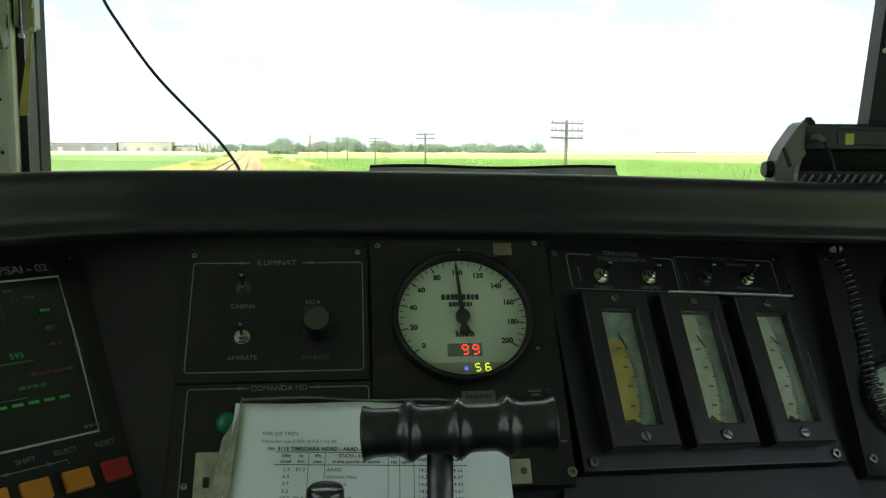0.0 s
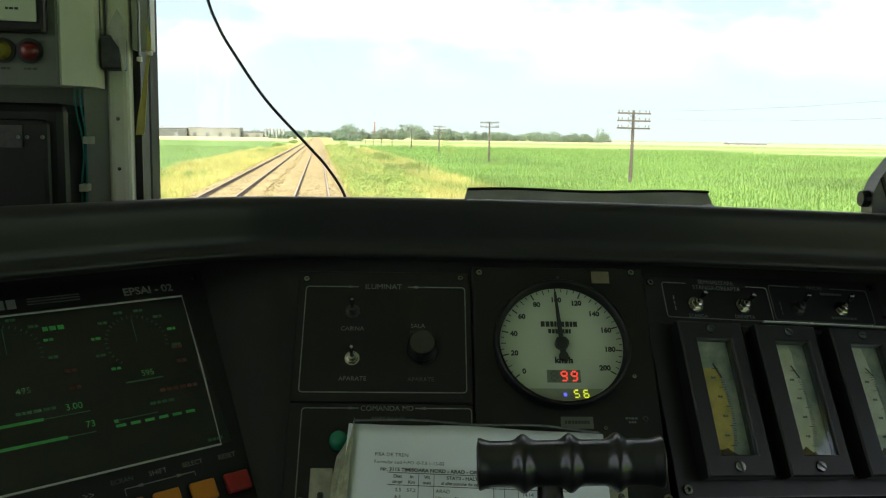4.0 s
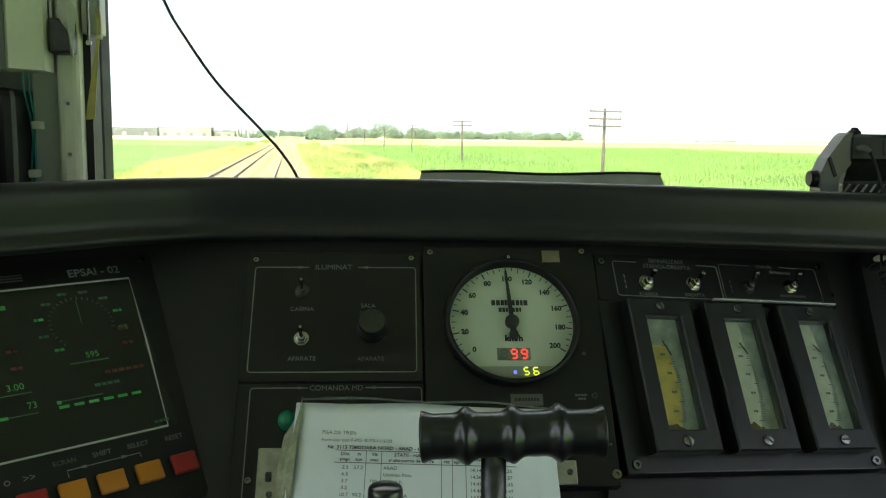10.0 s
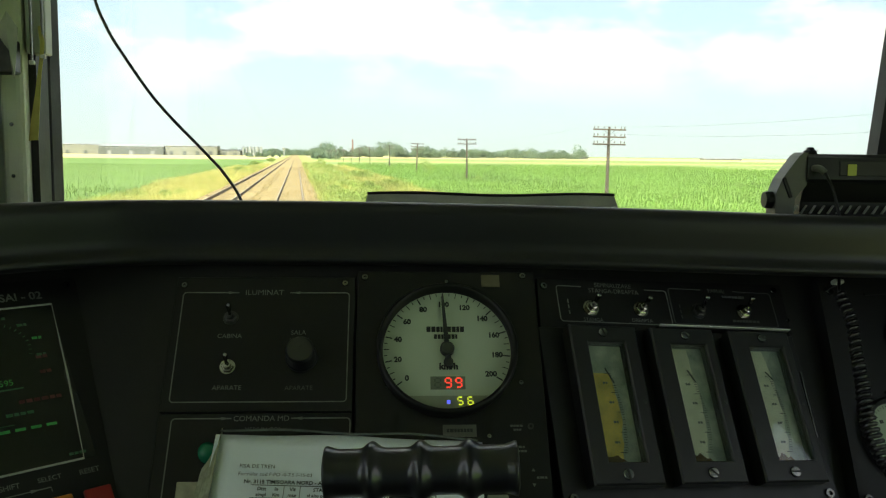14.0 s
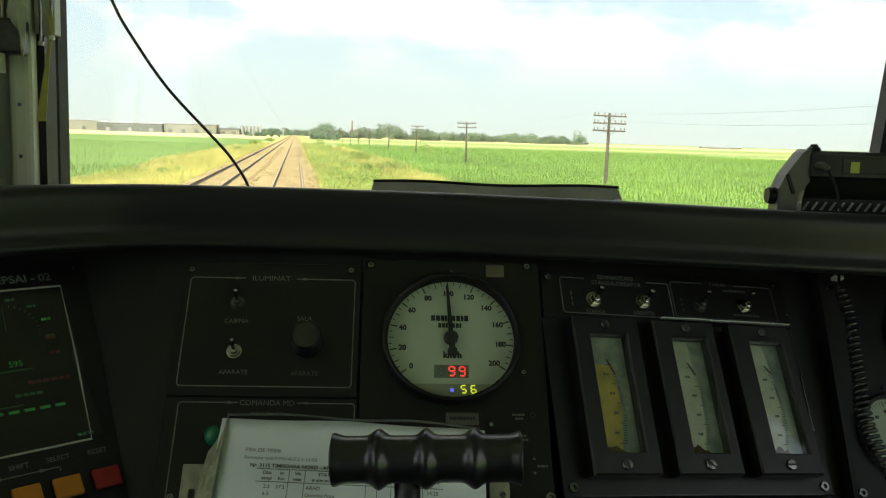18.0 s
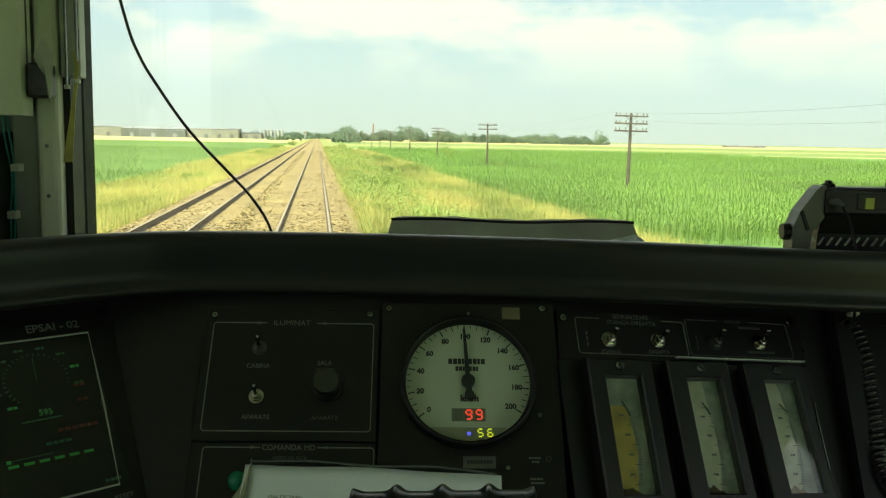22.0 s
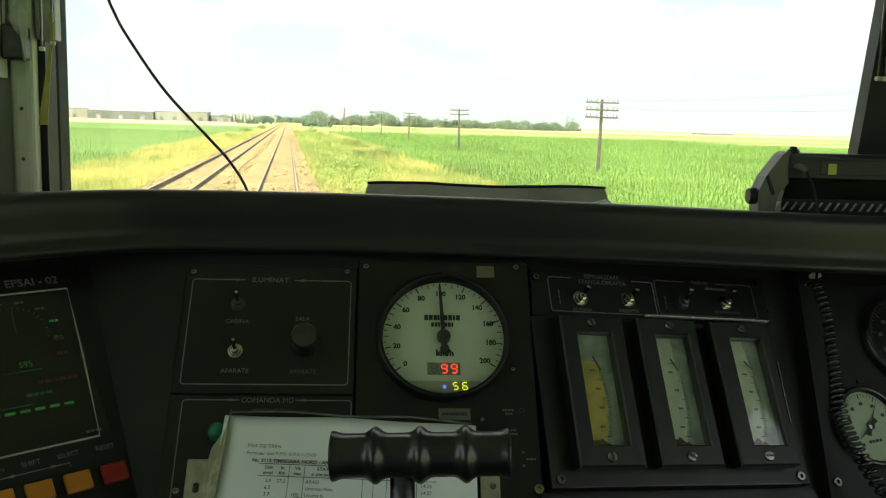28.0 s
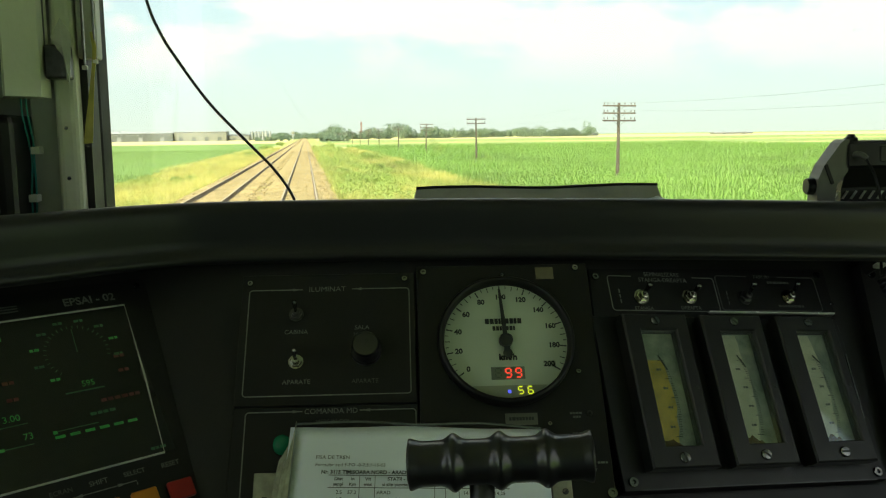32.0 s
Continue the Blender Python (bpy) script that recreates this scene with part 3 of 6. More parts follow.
tagged(part("ballast", bm, BALLAST), "pale brown crushed stone ballast under two tracks", "ballast", kind="structure")

rail_prof = [(-0.036, 0.0), (-0.034, -0.02), (-0.030, -0.045), (-0.009, -0.06), (-0.009, -0.145), (-0.07, -0.165), (-0.07, -0.178),
             (0.07, -0.178), (0.07, -0.165), (0.009, -0.145), (0.009, -0.06), (0.030, -0.045), (0.034, -0.02), (0.036, 0.0)]
SLEEPM = shared("sleeper", box(-1.25, 1.25, -0.13, 0.13, -0.26, -0.1785, 0.012, 1), SLEEPER)


def railway_track(cx, label):
    t = thing("railway_track", pose(cx, 0, 0), label, "railway track", "double railway line")
    for s in (-1, 1):
        bm = bmesh.new()
        ends = [[bm.verts.new((s * 0.7535 + x, y, z)) for x, z in rail_prof] for y in (-25, 1300)]
        k = len(rail_prof)
        for i in range(k - 1):
            bm.faces.new((ends[0][i], ends[0][i + 1], ends[1][i + 1], ends[1][i]))
        bm.faces.new(ends[0]), bm.faces.new(ends[1])
        rail = part("rail", bm, RAIL, t, "rust-brown steel rail")
        part("rail_head", box(s * 0.7535 - 0.036, s * 0.7535 + 0.036, -25, 1300, 0, 0.004), RAILTOP, rail, "worn bright running surface")
    for i in range(130):
        ob = part("sleeper", SLEEPM, None, t)
        ob.location = (0, 24 + i * 0.65, 0)
    return t


railway_track(-0.33, "straight railway track with rusty rails on concrete sleepers")
railway_track(-4.30, "second parallel railway track with rusty rails in ballast")


# ---- plants ----
def blades(n, height, width, lean, seed, segs=2, nrm=0.5):
    """One tuft or plant: n bent tapering leaves from the root."""
    r = np.random.RandomState(seed)
    V, F = [], []
    for _ in range(n):
        az, ln = r.uniform(0, math.tau), height * r.uniform(0.55, 1.1)
        d = np.array([math.cos(az), math.sin(az), 0])
        side = np.array([-d[1], d[0], 0]) * width * r.uniform(0.6, 1.2) / 2
        l0 = lean * r.uniform(0.3, 1.3)
        base = np.array([r.uniform(-1, 1), r.uniform(-1, 1), 0]) * width * 2 * nrm
        i0 = len(V)
        for s in range(segs + 1):
            q = s / segs
            c = base + d * ln * l0 * q ** 1.6 + np.array([0, 0, ln * (q - 0.35 * l0 * q * q)])
            w = (1 - q) ** 0.7 if s else 0.7
            V += [c + side * w, c - side * w]
        for s in range(segs):
            F.append((i0 + 2 * s, i0 + 2 * s + 1, i0 + 2 * s + 3, i0 + 2 * s + 2))
    return np.array(V), np.array(F)


def corn_plant(seed):
    """A maize plant: a stalk with arching leaves at several heights."""
    r = np.random.RandomState(seed)
    V, F = [], []
    h = r.uniform(0.60, 0.95)
    for w in ((0.018, 0), (0, 0.018)):
        i0 = len(V)
        V += [np.array([w[0], w[1], 0]), np.array([-w[0], -w[1], 0]), np.array([-w[0] / 2, -w[1] / 2, h]), np.array([w[0] / 2, w[1] / 2, h])]
        F.append((i0, i0 + 1, i0 + 2, i0 + 3))
    az = r.uniform(0, math.tau)
    for k in range(10):
        z0, ln = h * (0.06 + 0.10 * k), r.uniform(0.26, 0.50)
        az += math.pi + r.uniform(-0.5, 0.5)
        d = np.array([math.cos(az), math.sin(az), 0])
        side = np.array([-d[1], d[0], 0]) * 0.019
        i0 = len(V)
        for q, up, w in ((0, 0, 0.6), (0.3, 0.45, 1), (0.62, 0.55, 0.7), (0.95, 0.42, 0.08)):
            c = np.array([0, 0, z0 + ln * up]) + d * ln * q * 0.8
            V += [c + side * w, c - side * w]
        for s in range(3):
            F.append((i0 + 2 * s, i0 + 2 * s + 1, i0 + 2 * s + 3, i0 + 2 * s + 2))
    return np.array(V), np.array(F)


def scatter(name, templates, places, material, label, category):
    """All plants of one stand as one object. places: x, y, z, scale, turn."""
    VV, FF, off = [], [], 0
    for i, (x, y, z, s, a) in enumerate(places):
        V, F = templates[i % len(templates)]
        c, sn = math.cos(a) * s, math.sin(a) * s
        W = np.empty_like(V)
        W[:, 0], W[:, 1], W[:, 2] = V[:, 0] * c - V[:, 1] * sn + x, V[:, 0] * sn + V[:, 1] * c + y, V[:, 2] * s + z
        VV.append(W), FF.append(F + off)
        off += len(V)
    ob = new(name, arrays_mesh(name, np.concatenate(VV), np.concatenate(FF), material))
    return tagged(ob, label, category, kind="stuff")


R = random.Random(11)
corn_t = [corn_plant(s) for s in range(10)]
places = []
y = 31.0
while y < 266:
    step = 0.19 if y < 70 else 0.27 if y < 110 else 0.60
    x = 12.0 + R.uniform(0, 0.3)
    rowgap = 0.42 if y < 70 else 0.58 if y < 110 else 1.2
    while x < min(0.78 * y + 6, 120):
        if R.random() < 0.93:
            places.append((x + R.uniform(-0.12, 0.12), y + R.uniform(-0.15, 0.15), GZ - 0.05, R.uniform(0.75, 1.1) * (1 if y < 110 else 1.25), R.uniform(0, 6.28)))
        x += rowgap * R.uniform(0.85, 1.15)
    y += step * 1.5
scatter("maize_crop", corn_t, places, CORN, "dense green maize plants in a large field", "maize")

places = []
y = 40.0
while y < 260:
    x = -13.5
    gap = 0.62 if y < 90 else 1.2
    while x > -0.42 * y - 8:
        places.append((x + R.uniform(-0.3, 0.3), y + R.uniform(-0.3, 0.3), GZ - 0.05, R.uniform(0.26, 0.42), R.uniform(0, 6.28)))
        x -= gap * R.uniform(0.8, 1.2)
    y += gap * 0.7
scatter("beet_crop", corn_t, places, BEETM, "low green field crop beyond the second track", "crop")

tuft_t = [blades(9, 0.75, 0.035, 0.6, 40 + s, 2, 3.0) for s in range(8)]
dry_t = [blades(10, 0.8, 0.022, 0.5, 60 + s, 2, 4.0) for s in range(8)]
green, dry = [], []
for _ in range(34000):
    y = 26 + 200 * R.random() ** 1.7
    if R.random() < 0.60:
        x = 1.6 + 10.6 * R.random() ** 1.15
    else:
        x = -6.1 - 8.8 * R.random()
    patch = noise.noise(Vector((x * 0.22, y * 0.06, 3.0)))
    s = R.uniform(0.5, 1.15) * (0.85 if x < 0 else 1.1) * (1.0 if y < 90 else 1.4)
    row = (x, y, profile_z(x) - 0.04, s, R.uniform(0, 6.28))
    (dry if patch + R.uniform(-0.2, 0.2) > (0.30 - 0.07 * max(0, x - 5.5) if x > 0 else -0.20) else green).append(row)
for _ in range(1500):
    y = 27 + 150 * R.random() ** 1.5
    x = R.choice((-6.2, 1.65, 1.65, -6.2, -2.4)) + R.uniform(-0.40, 0.40)
    if x > -2.9 and x < 1.2 and R.random() < 0.80:
        continue
    (green if R.random() < 0.6 else dry).append((x, y, -0.25 if abs(x + 2.4) < 1 else -0.46, R.uniform(0.2, 0.45) if abs(x + 2.4) < 1 else R.uniform(0.4, 0.8), R.uniform(0, 6.28)))
stone_t = []
for k in range(6):
    r = np.random.RandomState(90 + k)
    V = np.array([(x, y, z) for z in (0, 1) for y in (-1, 1) for x in (-1, 1)], float) * np.array([0.040, 0.034, 0.032]) * r.uniform(0.6, 1.15, (8, 3))
    stone_t.append((V, np.array([(0, 1, 3, 2), (4, 5, 7, 6), (0, 1, 5, 4), (2, 3, 7, 6), (0, 2, 6, 4), (1, 3, 7, 5)])))
stones = []
for _ in range(20000):
    x, y = R.uniform(-6.3, 1.6), 26 + 150 * R.random() ** 2.0
    if min(abs(x + 0.33 - k) for k in (0.7535, -0.7535, -3.2165, -4.7235)) > 0.09:
        z = -0.180 if -5.75 < x < 1.1 else -0.205 - (abs(x + 2.32) - 3.42) * 0.26
        stones.append((x, y, z - 0.012, R.uniform(0.35, 1.0), R.uniform(0, 6.28)))
scatter("ballast_stones", stone_t, stones, BALLAST, "loose crushed stones lying on the track bed", "ballast")
scatter("verge_grass", tuft_t, green, GRASS, "uncut green grass and weeds along the track bed", "grass")
weed_t = []
for k in range(10):
    r = np.random.RandomState(200 + k)
    n = 80
    c = np.stack([r.normal(0, 0.22, n), r.normal(0, 0.22, n), r.uniform(0.05, 1.0, n) ** 0.8 * 0.75], 1)
    c[:, :2] *= (1.15 - 0.75 * c[:, 2:3])
    az, tl = r.uniform(0, math.tau, n), r.uniform(-0.3, 0.9, n)
    d = np.stack([np.cos(az) * np.cos(tl), np.sin(az) * np.cos(tl), np.sin(tl)], 1)
    e = np.stack([-np.sin(az), np.cos(az), np.zeros(n)], 1)
    s_ = r.uniform(0.03, 0.075, n)[:, None]
    weed_t.append((np.stack([c - d * s_ * 0.3, c + d * s_ * 0.5 - e * s_ * 0.42, c + d * s_ * 1.4, c + d * s_ * 0.5 + e * s_ * 0.42], 1).reshape(-1, 3), np.arange(4 * n).reshape(-1, 4)))
weeds = []
for _ in range(1500):
    y = 27 + 170 * R.random() ** 1.6
    x = 1.75 + 4.6 * R.random() ** 1.3 if R.random() < 0.86 else -6.5 - 4.5 * R.random()
    if noise.noise(Vector((x * 0.35, y * 0.09, 8.0))) + R.uniform(-0.25, 0.25) > -0.12:
        weeds.append((x, y, profile_z(x) - 0.05, R.uniform(0.6, 1.35) * (1.0 if x > 0 else 0.7) * (1 if y < 90 else 1.3), R.uniform(0, 6.28)))
scatter("verge_weeds", weed_t, weeds, BUSHM, "lush broad-leaved green weeds beside the ballast", "weeds")
scatter("dry_grass", dry_t, dry, DRYG, "straw-yellow dry grass along the track bed", "grass")


def leaf_cloud(n, rx, ry, rz, size, seed, lumps=7):
    """Small leaf quads on several uneven lumps of a crown."""
    r = np.random.RandomState(seed)
    cent = np.stack([r.uniform(-0.6, 0.6, lumps) * rx, r.uniform(-0.6, 0.6, lumps) * ry, rz * r.uniform(0.3, 1.35, lumps)], 1)
    rad = r.uniform(0.35, 0.6, lumps)
    k = r.randint(0, lumps, n)
    d = r.normal(size=(n, 3))
    d /= np.linalg.norm(d, axis=1)[:, None]
    p = cent[k] + d * (rad[k] * r.uniform(0.55, 1.05, n))[:, None] * np.array([rx, ry, rz])
    p[:, 2] = np.maximum(p[:, 2], 0.05)
    a = r.normal(size=(n, 3))
    a /= np.linalg.norm(a, axis=1)[:, None]
    b = np.cross(a, r.normal(size=(n, 3)))
    b /= np.linalg.norm(b, axis=1)[:, None]
    s = size * r.uniform(0.6, 1.3, n)[:, None]
    V = np.stack([p - a * s, p - b * s * 0.55, p + a * s, p + b * s * 0.55], 1).reshape(-1, 3)
    return V, np.arange(4 * n).reshape(-1, 4)


def bush(x, y, z, w, h, n, seed, label):
    t = thing("bush", pose(x, y, z), label, "bush", "bushes along the line")
    V, F = leaf_cloud(n * 2, w / 2, w / 2, h / 2, 0.014 * w + 0.035, seed)
    part("crown", arrays_mesh("crown", V, F, BUSHM), None, t)
    r = random.Random(seed)
    for _ in range(4):
        a = r.uniform(0, 6.28)
        tip = Vector((math.cos(a) * w * 0.3, math.sin(a) * w * 0.3, h * 0.7))
        part("stem", tube([(0, 0, -0.1), tip * 0.5 + Vector((0, 0, 0.1)), tip], [0.035, 0.025, 0.012], 6), BARK, t)
    return t


bush(8.2, 112, -1.05, 4.0, 2.2, 1500, 1, "rounded green shrub in the tall grass of the verge")
bush(10.6, 96, -1.05, 2.4, 1.2, 700, 2, "low green shrub at the edge of the maize")
bush(22.4, 109, -1.1, 2.2, 1.6, 500, 3, "small shrub round the foot of a telegraph pole")
bush(23.5, 160, -1.1, 3.2, 3.6, 700, 4, "taller shrub beside a telegraph pole")
bush(-9.8, 160, -1.0, 3.4, 1.5, 700, 5, "shrub on the grassy side of the line")
bush(-10.5, 235, -1.0, 4.0, 1.8, 800, 6, "shrub on the grassy side of the line")
bush(5.8, 180, -1.0, 3.4, 1.9, 600, 7, "low shrub on the verge beside the ballast")
bush(6.6, 260, -1.0, 4.2, 2.6, 700, 8, "low shrub on the verge beside the ballast")
bush(-8.6, 330, -1.0, 5.0, 2.2, 900, 9, "dense shrub beside the far stretch of line")

bush(5.4, 64, -0.98, 2.3, 1.15, 900, 10, "leafy green weeds growing beside the ballast")
bush(7.6, 83, -1.05, 3.0, 1.5, 1100, 11, "rounded light green shrub between grass and maize")
bush(-9.4, 70, -1.0, 2.0, 0.9, 600, 12, "low weedy shrub in dry yellow grass")

R = random.Random(31)
for k in range(9):
    bush(R.uniform(2.4, 5.0), 36 + 6.5 * k + R.uniform(-2, 2), -0.72, R.uniform(1.5, 2.4), R.uniform(0.7, 1.1), 700, 40 + k, "lush light green weeds at the foot of the ballast")

# far woods along the horizon
VV, FF, off = [], [], 0
R = random.Random(21)
belts = [(18, 60, 1000, 70, 7.5, 40), (60, 150, 980, 90, 8.5, 60), (150, 330, 1050, 170, 7.5, 110), (-75, 18, 1250, 60, 7.0, 40), (-330, -60, 1350, 150, 6.0, 50),
         (300, 345, 1050, 40, 4.5, 20), (-40, -12, 760, 40, 2.6, 12), (10, 30, 640, 60, 4.0, 12)]
for x0, x1, yc, dy, h, n in belts:
    for _ in range(int(n * 1.15)):
        wx = R.uniform(x0, x1)
        hh = 1.22 * h * R.uniform(0.55, 1.35) * (1.0 + 0.85 * noise.noise(Vector((wx * 0.045, yc, 1.0))) + 0.35 * noise.noise(Vector((wx * 0.16, yc, 5.0))))
        V, F = leaf_cloud(300, hh * 0.58, hh * 0.55, hh * 0.42, 0.72, R.randrange(10 ** 6))
        V[:, 2] *= 1.35
        V = V + np.array([wx, yc + R.uniform(-dy, dy) * 0.5, GZ])
        VV.append(V), FF.append(F + off)
        off += len(V)
tagged(new("far_woods", arrays_mesh("far_woods", np.concatenate(VV), np.concatenate(FF), WOODS)), "belt of trees along the horizon, greens paled for haze", "woods", kind="stuff")


# ---- telegraph line ----
INSUL = shared("insulator", lathe([(0.018, 0), (0.018, 0.05), (0.05, 0.06), (0.055, 0.10), (0.035, 0.13), (0.045, 0.15), (0.03, 0.19), (0, 0.20)], 8), PORC)
POLE_X, POLE_H = 21.6, 5.9


def telegraph_pole(x, y, arms, lean, label):
    t = thing("telegraph_pole", pose(x, y, GZ - 0.1, 0, lean, 0), label, "telegraph pole", "line of telegraph poles")
    part("post", tube([(0, 0, -0.4), (0.01, 0, 2.5), (0, 0, POLE_H)], [0.15, 0.125, 0.095], 10), POLE, t)
    for k in range(arms):
        z = POLE_H - 0.22 - 0.52 * k
        arm = part("crossarm", box(-1.22, 1.22, -0.17, -0.07, z - 0.055, z + 0.055, 0.01, 1), POLE, t)
        for xx in (-1.12, -0.86, -0.4, 0.4, 0.86, 1.12):
            o = part("insulator", INSUL, None, arm)
            o.location = (xx, -0.115, z + 0.05)
        for s in (-1, 1):
            part("brace", tube([(s * 0.42, -0.1, z - 0.04), (0, -0.13, z - 0.36)], 0.014, 6), DARKSTEEL, arm)
    return t


for i in range(13):
    arms = (3, 2, 3, 2, 3, 4, 3, 3, 2, 3, 3, 3, 3)[i]
    lean = (0.6, -0.4, 1.5, 0, -1.2, 0.5, 0, 0.8, -0.6, 0, 0.4, 0, 0)[i]
    telegraph_pole(POLE_X + (0.3, -0.2, 0.1)[i % 3], 60 + 50 * i, arms, lean, "weathered timber telegraph pole with %s crossarms of insulators" % ("two", "three", "four")[arms - 2])
for k, (xx, row) in enumerate(((-1.12, 0), (0.86, 1))):
    pts = []
    for i in range(-1, 12):
        for q in range(6):
            f = q / 6
            pts.append((POLE_X + xx, 60 + 50 * (i + f) - 0.115, GZ - 0.1 + POLE_H - 0.52 * row - 0.55 * 4 * f * (1 - f)))
    tagged(part("telegraph_wire", tube(pts, 0.005, 4), WIRE), "thin sagging bare wire between telegraph poles", "wire", "telegraph wires")


# ---- far buildings ----
def shed(name, x0, x1, y0, y1, h, rise, wall_m, roof_m, label, doors=4, windows=10):
    t = thing(name, pose((x0 + x1) / 2, (y0 + y1) / 2, GZ), label, "warehouse", "far factory buildings")
    w, d = (x1 - x0) / 2, (y1 - y0) / 2
    part("wall", box(-w, w, -d, d, -0.3, h), wall_m, t)
    bm = bmesh.new()
    a = [bm.verts.new(p) for p in ((-w - .4, -d - .4, h), (w + .4, -d - .4, h), (w + .4, d + .4, h), (-w - .4, d + .4, h), (-w - .4, 0, h + rise), (w + .4, 0, h + rise))]
    for f in ((0, 1, 5, 4), (2, 3, 4, 5), (0, 4, 3), (1, 2, 5), (0, 3, 2, 1)):
        bm.faces.new([a[i] for i in f])
    part("roof", bm, roof_m, t)
    for i in range(doors):
        cx = -w + (i + 0.5) * 2 * w / doors
        part("door", box(cx - 2, cx + 2, -d - 0.12, -d + 0.05, 0, min(4.2, h * 0.6)), ROOFG if wall_m is SHEET_D else SHEET_D, t)
    rv = random.Random(int(abs(x0)))
    for i in range(doors):
        cx, vh = rv.uniform(-w * 0.85, w * 0.85), rv.uniform(0.6, 1.6)
        part("roof_vent", box(cx - 0.7, cx + 0.7, -d * 0.5 - 0.7, -d * 0.5 + 0.7, h + rise * 0.3, h + rise * 0.5 + vh), roof_m, t)
    for i in range(windows):
        cx = -w + (i + 0.5) * 2 * w / windows
        part("window", box(cx - 1.4, cx + 1.4, -d - 0.1, -d + 0.05, h * 0.78, h * 0.86), ROOFG, t)
    return t


shed("warehouse", -203, -138, 960, 1010, 8.5, 2.5, SHEET_D, ROOFG, "long dark grey sheet-metal warehouse beyond the fields", 3, 12)
shed("warehouse", -137, -84, 965, 1010, 9.5, 1.2, SHEET_W, ROOFG, "pale grey factory hall beyond the fields", 4, 10)
shed("warehouse", -262, -205, 1040, 1080, 10.5, 1.5, SHEET_W, ROOFG, "light factory hall partly behind a darker one", 3, 8)
shed("warehouse", -83, -61, 985, 1010, 5.5, 1.4, SHEET_W, SHEET_D, "low white storage shed beside silos", 2, 4)
shed("barn", 366, 392, 1150, 1165, 3.0, 1.5, SHEET_D, ROOFG, "small dark barn far out in the fields", 1, 3)
shed("barn", 545, 600, 1120, 1135, 2.2, 1.0, SHEET_W, ROOFG, "long low farm building far out in the fields", 2, 6)
for i in range(6):
    t = thing("silo", pose(-59 + i * 3.9, 1000 + (i % 2) * 3, GZ), "tall cylindrical grey metal grain silo", "silo", "row of silos")
    part("shell", lathe([(1.7, 0), (1.7, 9.4)], 16, close=False), SILO, t, smooth=True)
    part("cap", lathe([(1.8, 9.4), (0.3, 10.8), (0, 10.9)], 16), ROOFG, t)
t = thing("chimney", pose(62.6, 1005, GZ), "slender brick factory chimney above the trees", "chimney")
part("shaft", lathe([(1.3, -0.3), (0.75, 19.4), (0, 19.4)], 16), BRICKC, t)
part("collar", lathe([(0.74, 18.6), (1.0, 18.7), (1.0, 19.5), (0.7, 19.6)], 16, close=False), BRICKC, t)
for x, h in ((-214, 14), (-232, 13)):
    t = thing("factory_stack", pose(x, 1045, GZ), "thin grey metal exhaust stack of a factory", "chimney", "factory stacks")
    part("shaft", lathe([(0.55, 0), (0.5, h), (0, h)], 10), SILO, t)
t = thing("water_tower", pose(-14.2, 1010, GZ), "slim water tower at the end of the line", "water tower")
part("shaft", lathe([(0.8, -0.3), (0.8, 7)], 10, close=False), SILO, t)
part("tank", lathe([(0.8, 6.5), (2.2, 8), (2.2, 9.6), (0, 10.3)], 12), SILO, t)

# ---- cab shell ----
E_ = EYE


def wall(name, p0, p1, z0, z1, th, material, label, bev=0.0):
    """An upright slab from p0 to p1 in plan, its thickness outwards (left of the way)."""
    d = Vector((p1[0] - p0[0], p1[1] - p0[1], 0))
    L = d.length
    ob = part(name, box(0, L, 0, th, z0, z1, bev), material)
    ob.matrix_basis = pose(p0[0], p0[1], E_, 0, 0, math.degrees(math.atan2(d.y, d.x)))
    return tagged(ob, label, "wall", kind="structure")


WL, WR = (-0.226, 1.220), (0.735, 0.960)      # window sides in plan
tagged(part("floor", box(-1.9, 1.05, -1.35, 1.1, E_ - 1.32, E_ - 1.26), FLOORM), "dark rubber cab floor", "floor", kind="structure")
tagged(part("ceiling", box(-1.9, 1.05, -1.35, 1.35, E_ + 0.80, E_ + 0.86), CEIL), "pale blue-grey painted cab ceiling", "ceiling", kind="structure")
wall("wall_back", (1.05, -1.35), (-1.9, -1.35), -2.3, 0.80, -0.05, CABW, "pale grey painted rear wall of the cab")
for nm, x0, x1, y0, y1, z0, z1, lab in (("wall_left", -1.9, -1.84, -1.25, 0.95, -0.45, 0.74, "cab side wall with a wide side window opening"), ("wall_right", 0.99, 1.05, -1.25, 0.455, -0.45, 0.215, "cab side wall with a wide side window opening")):
    bm = box(x0, x1, -1.35, y0, E_ - 2.3, E_ + 0.8)
    box(x0, x1, y1, 1.2, E_ - 2.3, E_ + 0.8, bm=bm)
    box(x0, x1, y0, y1, E_ - 2.3, E_ + z0, bm=bm)
    box(x0, x1, y0, y1, E_ + z1, E_ + 0.8, bm=bm)
    tagged(part(nm, bm, CABW), lab, "wall", kind="structure")
wall("wall_front", (-0.95, 1.2), (-0.29, 1.2), -2.3, 0.80, 0.06, BEIGED, "painted front wall beside the windscreen")
# Unseen opening left between these two walls to let in more daylight.
wall("wall_front_lower", (-1.9, 1.2), (-0.95, 1.2), -2.3, -0.10, 0.06, BEIGED, "painted front wall under an unseen windscreen opening added for light")
wall("wall_front_upper", (-1.9, 1.2), (-0.95, 1.2), 0.55, 0.80, 0.06, BEIGED, "painted front wall above an unseen windscreen opening added for light")
wall("wall_front_right", (WR[0] + 0.1, WR[1] - 0.02), (1.05, 0.88), -2.3, 0.80, 0.06, BEIGED, "painted front corner of the cab")
